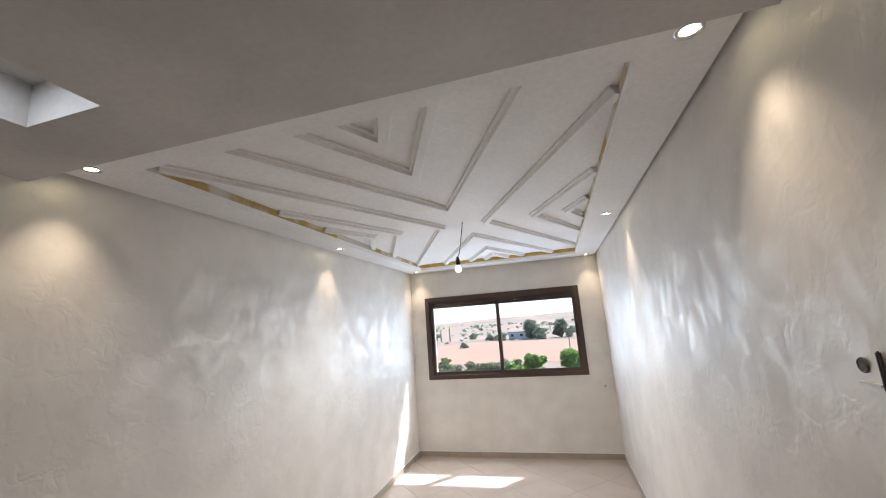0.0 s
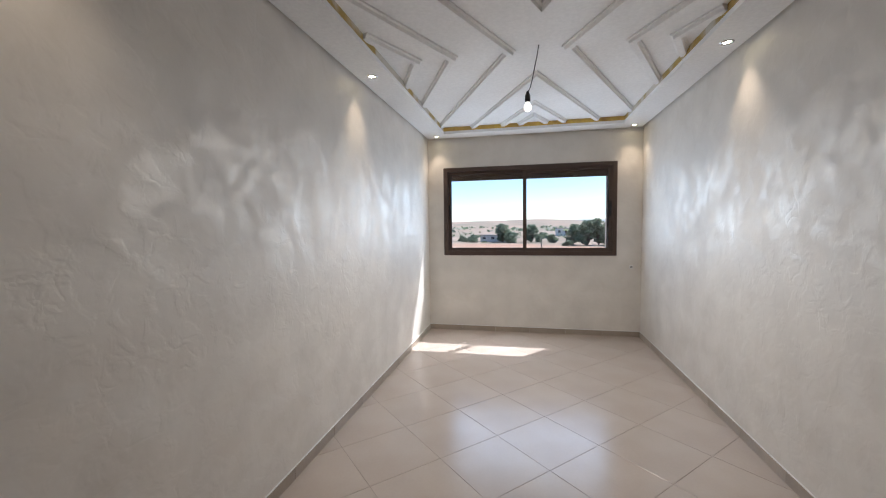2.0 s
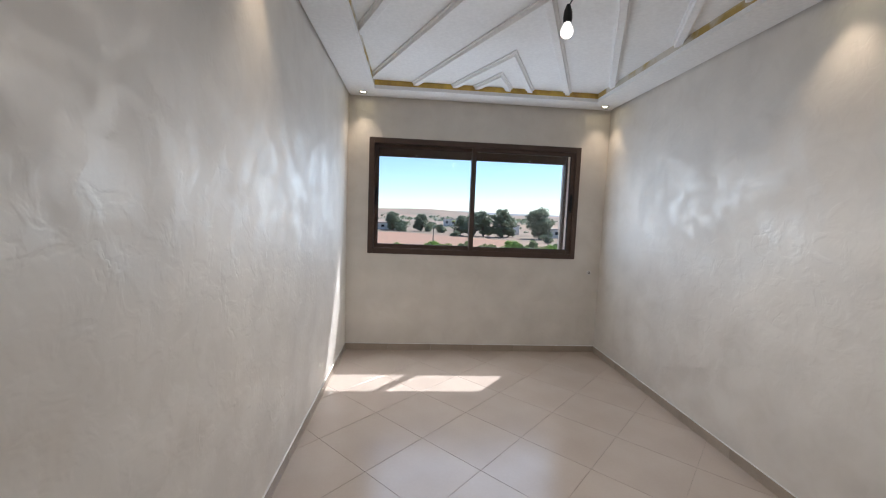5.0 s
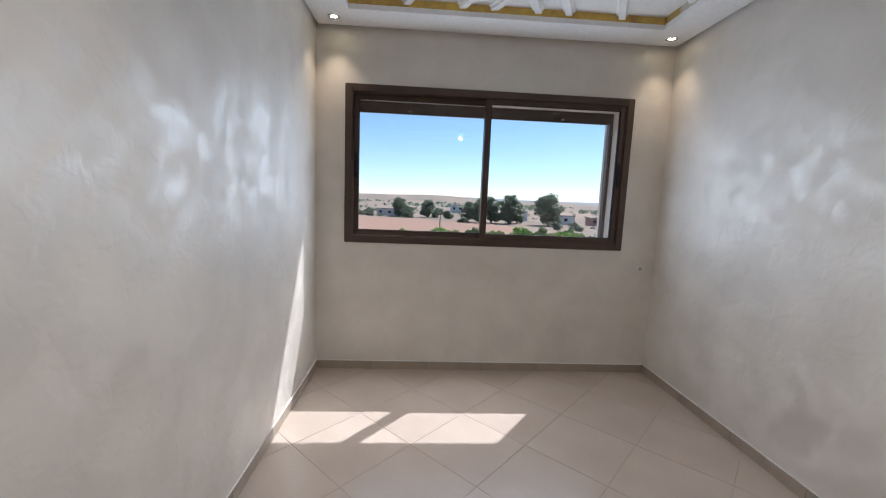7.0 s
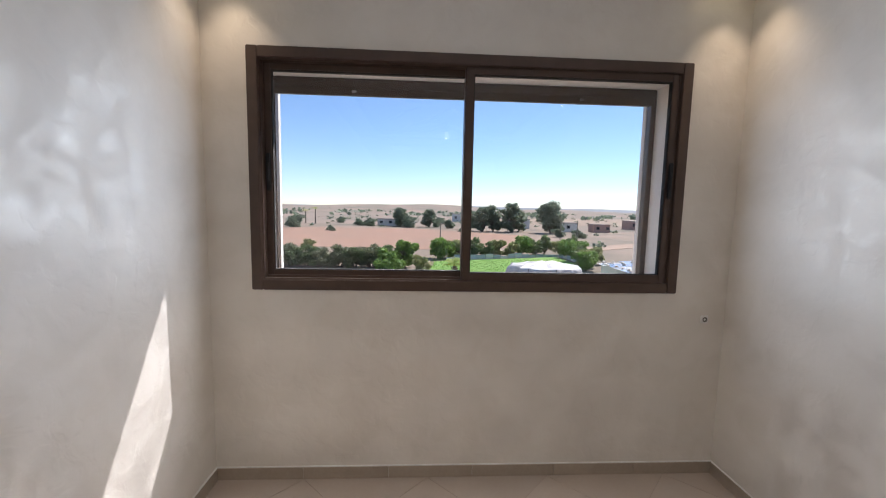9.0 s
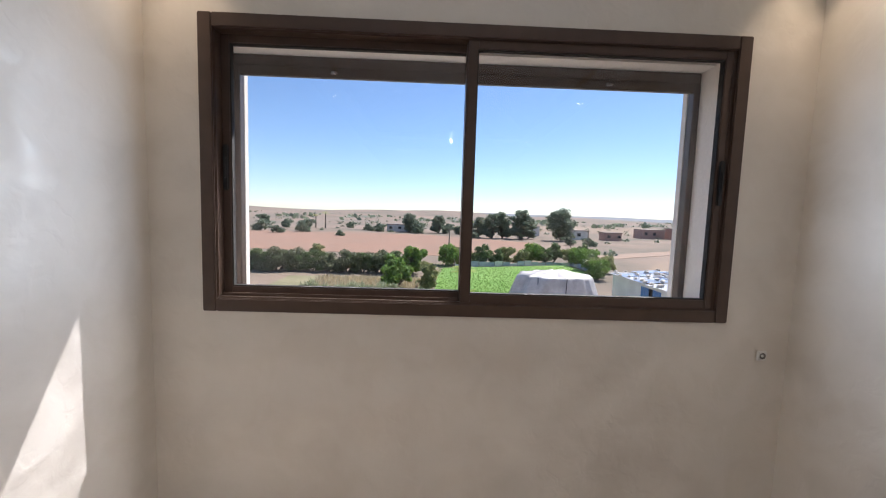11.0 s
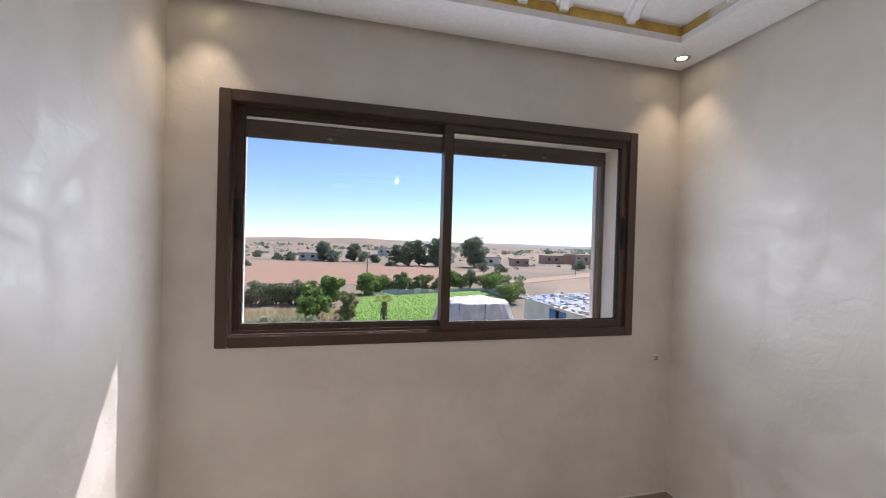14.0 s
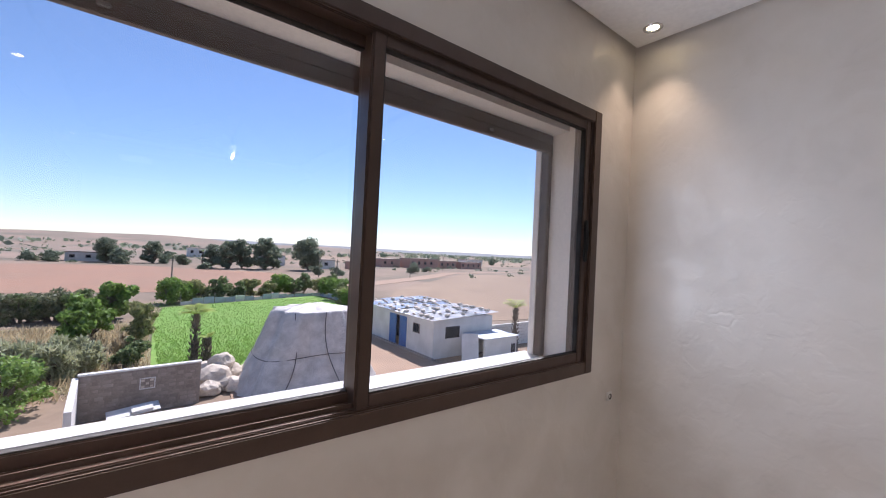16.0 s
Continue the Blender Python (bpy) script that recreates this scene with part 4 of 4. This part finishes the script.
def rock(at, s, seed, name="boulder", label="pale limestone boulder beside the wall", group="boulders"):
    bm = bmesh.new()
    bmesh.ops.create_icosphere(bm, subdivisions=3, radius=1)
    for v in bm.verts:
        k = 1 + 0.35 * noise.noise(v.co * 1.3 + Vector((seed, 0, 0))) + 0.12 * noise.noise(v.co * 4 + Vector((seed, 3, 0)))
        v.co = Vector((v.co.x * s[0], v.co.y * s[1], max(v.co.z, -0.7) * s[2])) * k
    low = min(v.co.z for v in bm.verts)
    for v in bm.verts:
        v.co.z -= low
    ob = part(name, bm, STONE)
    ob.location = at
    return tagged(ob, label, "rock", group)


for k, (x, y, z, s) in enumerate([(3.6, 18.0, 0, 0.75), (4.2, 18.7, 0, 0.62), (3.5, 18.9, 0, 0.7), (4.3, 17.5, 0, 0.45), (3.9, 18.5, 0.7, 0.5), (3.25, 17.3, 0, 0.42), (4.9, 19.0, 0, 0.4)]):
    rock((x, y, GZ + z), (s, s * 0.9, s * 0.75), k * 3.1)

# ---------- garden wall ----------
gw = thing("garden_wall", "rough rubble garden wall with a pale coping", "wall", at=(-0.62, 16.5, GZ - 0.22))
gw.rotation_euler = (0, 0, radians(3))
part("core", boxes(((0, 0, -0.1), (3.5, 0.16, 1.78))), STONEWALL, gw)
part("coping", boxes(((-0.03, -0.03, 1.78), (3.53, 0.19, 1.84)), bevel=0.012), LIME, gw, "pale mortar coping")
part("return_wall", boxes(((-0.17, -3.2, -0.1), (-0.005, 0.16, 1.72)), bevel=0.01), LIME, gw, "whitewashed return wall")
r = random.Random(5)
stone_me = [mesh_of("stone", boxes(((-0.10 * w, 0, -0.055 * h), (0.10 * w, 0.018, 0.055 * h)), bevel=0.010), STONEWALL) for k, (w, h) in enumerate([(1, 1), (1.3, 0.8), (0.8, 1.1), (1.1, 1.2), (0.7, 0.8), (1.4, 1.0)])]
for row in range(12):
    x = r.uniform(0.05, 0.25)
    while x < 3.35:
        z = 0.12 + row * 0.138
        if not (1.55 < x < 2.15 and 1.0 < z < 1.5):
            o = new("stone", r.choice(stone_me))
            o.parent, o.location = gw, (x, -0.0185, z + r.uniform(-0.015, 0.015))
        x += r.uniform(0.24, 0.42)
part("vent_frame", rails(1.62, 2.08, 1.06, 1.46, 0.03, -0.03, 0.001), LIME, gw, "pale pierced vent block")
for i in range(3):
    for j in range(3):
        part("vent_hole", boxes(((1.665 + i * 0.13, -0.012, 1.10 + j * 0.11), (1.765 + i * 0.13, -0.001, 1.185 + j * 0.11)), bevel=0.004), STONEWALL if (i + j) % 2 else STONE, gw)
tub = thing("scrap_sheet", "bent white scrap sheet leaning at the wall", "scrap", at=(0.9, 15.9, GZ + 0.35))
part("sheet", boxes(((-0.75, -0.3, 0), (0.7, 0.3, 0.03)), ((-0.1, -0.25, 0.031), (0.5, 0.2, 0.10)), bevel=0.008), LIME, tub).rotation_euler = (radians(10), radians(-4), 0.1)
part("block", boxes(((-0.6, -0.25, -0.35), (0.5, 0.25, -0.06)), bevel=0.02), STONEWALL, tub)

# ---------- shed ----------
SX, SY, SL, SW, SH = 14.6, 17.4, 9.0, 4.8, 2.25
shed = thing("shed", "whitewashed low farm shed with a blue door and sheet roof", "shed", at=(SX, SY, GZ))
d0, d1 = 2.9, 5.1            # door opening along the front
part("wall", boxes(((0, 0, -0.1), (0.2, d0, SH)), ((0, d1, -0.1), (0.2, SL, SH)), ((0, d0, 2.05), (0.2, d1, SH)), ((0.2, 0, -0.1), (SW, 0.2, SH + 0.1)), ((0.2, SL - 0.2, -0.1), (SW, SL, SH + 0.1)), ((SW - 0.2, 0.2, -0.1), (SW, SL - 0.2, SH + 0.1))), LIME, shed)
part("plinth", boxes(((-0.25, -0.2, -0.1), (-0.002, SL, 0.10)), bevel=0.01), STONEWALL, shed)
# black sheet behind the door, painted shade of the interior
part("inside", boxes(((1.6, 0.3, 0), (1.7, SL - 0.3, 2.0))), DARK, shed, "black sheet standing in for the shade indoors")
for a, b in ((d0 + 0.02, d0 + 0.85), (d0 + 1.32, d1 - 0.02)):
    dr = part("door", boxes(((-0.02, a, 0.03), (0.03, b, 2.04)), bevel=0.006), BLUE, shed, "blue painted metal door leaf")
    for z in (0.3, 1.0, 1.7):
        part("door_rail", boxes(((-0.035, a + 0.04, z), (-0.021, b - 0.04, z + 0.07)), bevel=0.004), BLUE, dr)
w = part("window", rails(0, 0.75, 0, 0.6, 0.05, -0.03, 0.03), WOOD, shed)
w.matrix_local = Matrix.Translation((-0.005, 2.15, 1.25)) @ pose(0, 0, 0, 0, 0, -90)
# flat black boxes on the walls, painted shade of window and side opening
part("shutter", boxes(((-0.012, 1.45, 1.30), (-0.001, 2.10, 1.80))), DARK, shed)
part("side_opening_shade", boxes(((0.9, -0.012, 1.15), (2.0, -0.001, 1.85))), DARK, shed)
# corrugated roof sheets
for i in range(8):
    for j in range(3):
        bm = bmesh.new()
        n, wdt, lng = 14, 1.2, 1.85
        a = [bm.verts.new((j * 1.72 - 0.30, -0.25 + i * 1.18 + wdt * k / n, 0.03 * math.sin(k * math.pi / 1.0 + 0) + 0.022 * (k % 2))) for k in range(n + 1)]
        b = [bm.verts.new((j * 1.72 - 0.30 + lng, -0.25 + i * 1.18 + wdt * k / n, 0.022 * (k % 2) + 0.10)) for k in range(n + 1)]
        for k in range(n):
            bm.faces.new((a[k], a[k + 1], b[k + 1], b[k]))
        bmesh.ops.solidify(bm, geom=bm.faces[:], thickness=0.006)
        o = part("roof_sheet", bm, BLUE_SHEET if (i >= 4 and (i + j) % 2 == 0) else SHEET, shed)
        o.location = (0, 0, SH + 0.03 + 0.10 * j + rng.uniform(0, 0.03))
        o.rotation_euler = (rng.uniform(-0.01, 0.01), 0, rng.uniform(-0.02, 0.02))
base_stone = None
for k in range(64):
    i, j = k // 5, k % 5
    x, y = SX - 0.1 + j * 1.12 + rng.uniform(-0.2, 0.2), SY + 0.1 + i * 0.72 + rng.uniform(-0.2, 0.2)
    z = GZ + SH + 0.09 + (x - SX + 0.3) * 0.062
    if base_stone is None:
        base_stone = rock((x, y, z), (0.15, 0.12, 0.09), 50, "roof_stone", "small stone weighing down the shed roof", "roof stones")
    else:
        s = rng.uniform(0.7, 1.5)
        copy_thing(base_stone, Matrix.Translation((x, y, z)) @ pose(0, 0, 0, 0, 0, k * 37) @ Matrix.Diagonal((s, s, s * 0.8, 1)))

# lean-to, block wall and junk beside the shed
lean = thing("lean_to", "low whitewashed lean-to beside the shed", "lean-to", at=(16.9, 15.4, GZ))
part("wall", boxes(((0, 0, -0.1), (2.7, 0.15, 1.35)), ((2.55, 0.15, -0.1), (2.7, 1.9, 1.35))), LIME, lean)
part("roof", boxes(((-0.1, -0.15, 1.36), (2.8, 1.9, 1.42)), bevel=0.01), SHEET, lean)
bw = thing("block_wall", "grey concrete block wall of the yard", "wall", at=(20.0, 17.9, GZ))
bmesh_block = mesh_of("block", boxes(((0.006, 0, 0.006), (0.434, 0.2, 0.214)), bevel=0.008), LIME)
part("mortar", boxes(((0, 0.012, -0.1), (5.3, 0.188, 1.53))), STONEWALL, bw)
for rw in range(7):
    for c in range(12):
        o = new("block", bmesh_block)
        o.parent, o.location = bw, (c * 0.44 + (0.22 if rw % 2 else 0) - 0.1, 0, rw * 0.22)
panel = thing("leaning_panel", "pale green panel leaning on the shed", "panel", at=(15.6, 15.9, GZ))
part("panel", boxes(((0, -0.02, 0), (1.0, 0.02, 1.7)), bevel=0.006), LIME, panel).rotation_euler = (radians(-14), 0, -0.5)
for k, (x, y, l, a) in enumerate([(15.2, 14.6, 3.0, 12), (15.8, 14.2, 2.6, 25), (16.6, 14.4, 2.8, -8), (17.6, 14.9, 1.8, 40)]):
    bmx = thing("scrap_beam", "pale scrap beam lying in the yard", "beam", "scrap beams", (x, y, GZ + 0.02))
    part("beam", boxes(((0, -0.12, 0), (l, 0.12, 0.22)), bevel=0.02), LIME, bmx)
    bmx.rotation_euler = (0, 0, radians(a))
for k, (x, y) in enumerate([(19.3, 15.6), (20.0, 16.0), (9.9, 23.5)]):
    dm = thing("oil_drum", "old dark steel drum standing in the yard", "drum", "oil drums", (x, y, GZ + 0.04))
    part("body", lathe(bmesh.new(), [(0.0005, 0), (0.28, 0), (0.29, 0.02), (0.28, 0.3), (0.29, 0.32), (0.28, 0.6), (0.29, 0.62), (0.28, 0.86), (0.29, 0.88), (0.27, 0.87), (0.0005, 0.86)], sides=18), ROPE, dm, "", True)

# ---------- far houses ----------
def house(at, size, mat, label, seed, storeys=1):
    h = thing("farmhouse", label, "house", "far farmhouses", at)
    w, d, z = size
    part("wall", boxes(((0, 0, -0.1), (w, d, z))), mat, h)
    part("roof", boxes(((-0.15, -0.15, z), (w + 0.15, d + 0.15, z + 0.25)), bevel=0.03), STONEWALL, h)
    for k in range(max(2, int(w / 3))):
        # flat black boxes give the windows their dark, shaded look
        win_ = part("window", boxes(((0.8 + k * 3, -0.03, z * 0.4), (1.8 + k * 3, -0.001, z * 0.75)), bevel=0.01), DARK, h)


for k, (x, y, w, d, z, m) in enumerate([(84, 128, 14, 8, 3.6, PINK), (100, 130, 9, 7, 3.0, PINK), (110, 128, 12, 7, 2.8, PINK), (74, 132, 8, 6, 3.0, PINK), (30, 128, 7, 6, 3.0, LIME), (-14, 131, 9, 5, 2.2, LIME),
                                        (40, 112, 7, 5, 2.6, LIME), (52, 112, 5, 4, 2.2, PINK), (16, 190, 12, 8, 3.5, LIME), (150, 170, 12, 8, 3.4, LIME)]):
    house((x, y, GZ), (w, d, z), m, "flat-roofed farmhouse far off in the fields" if m is LIME else "reddish flat-roofed farmhouse far off in the fields", k)
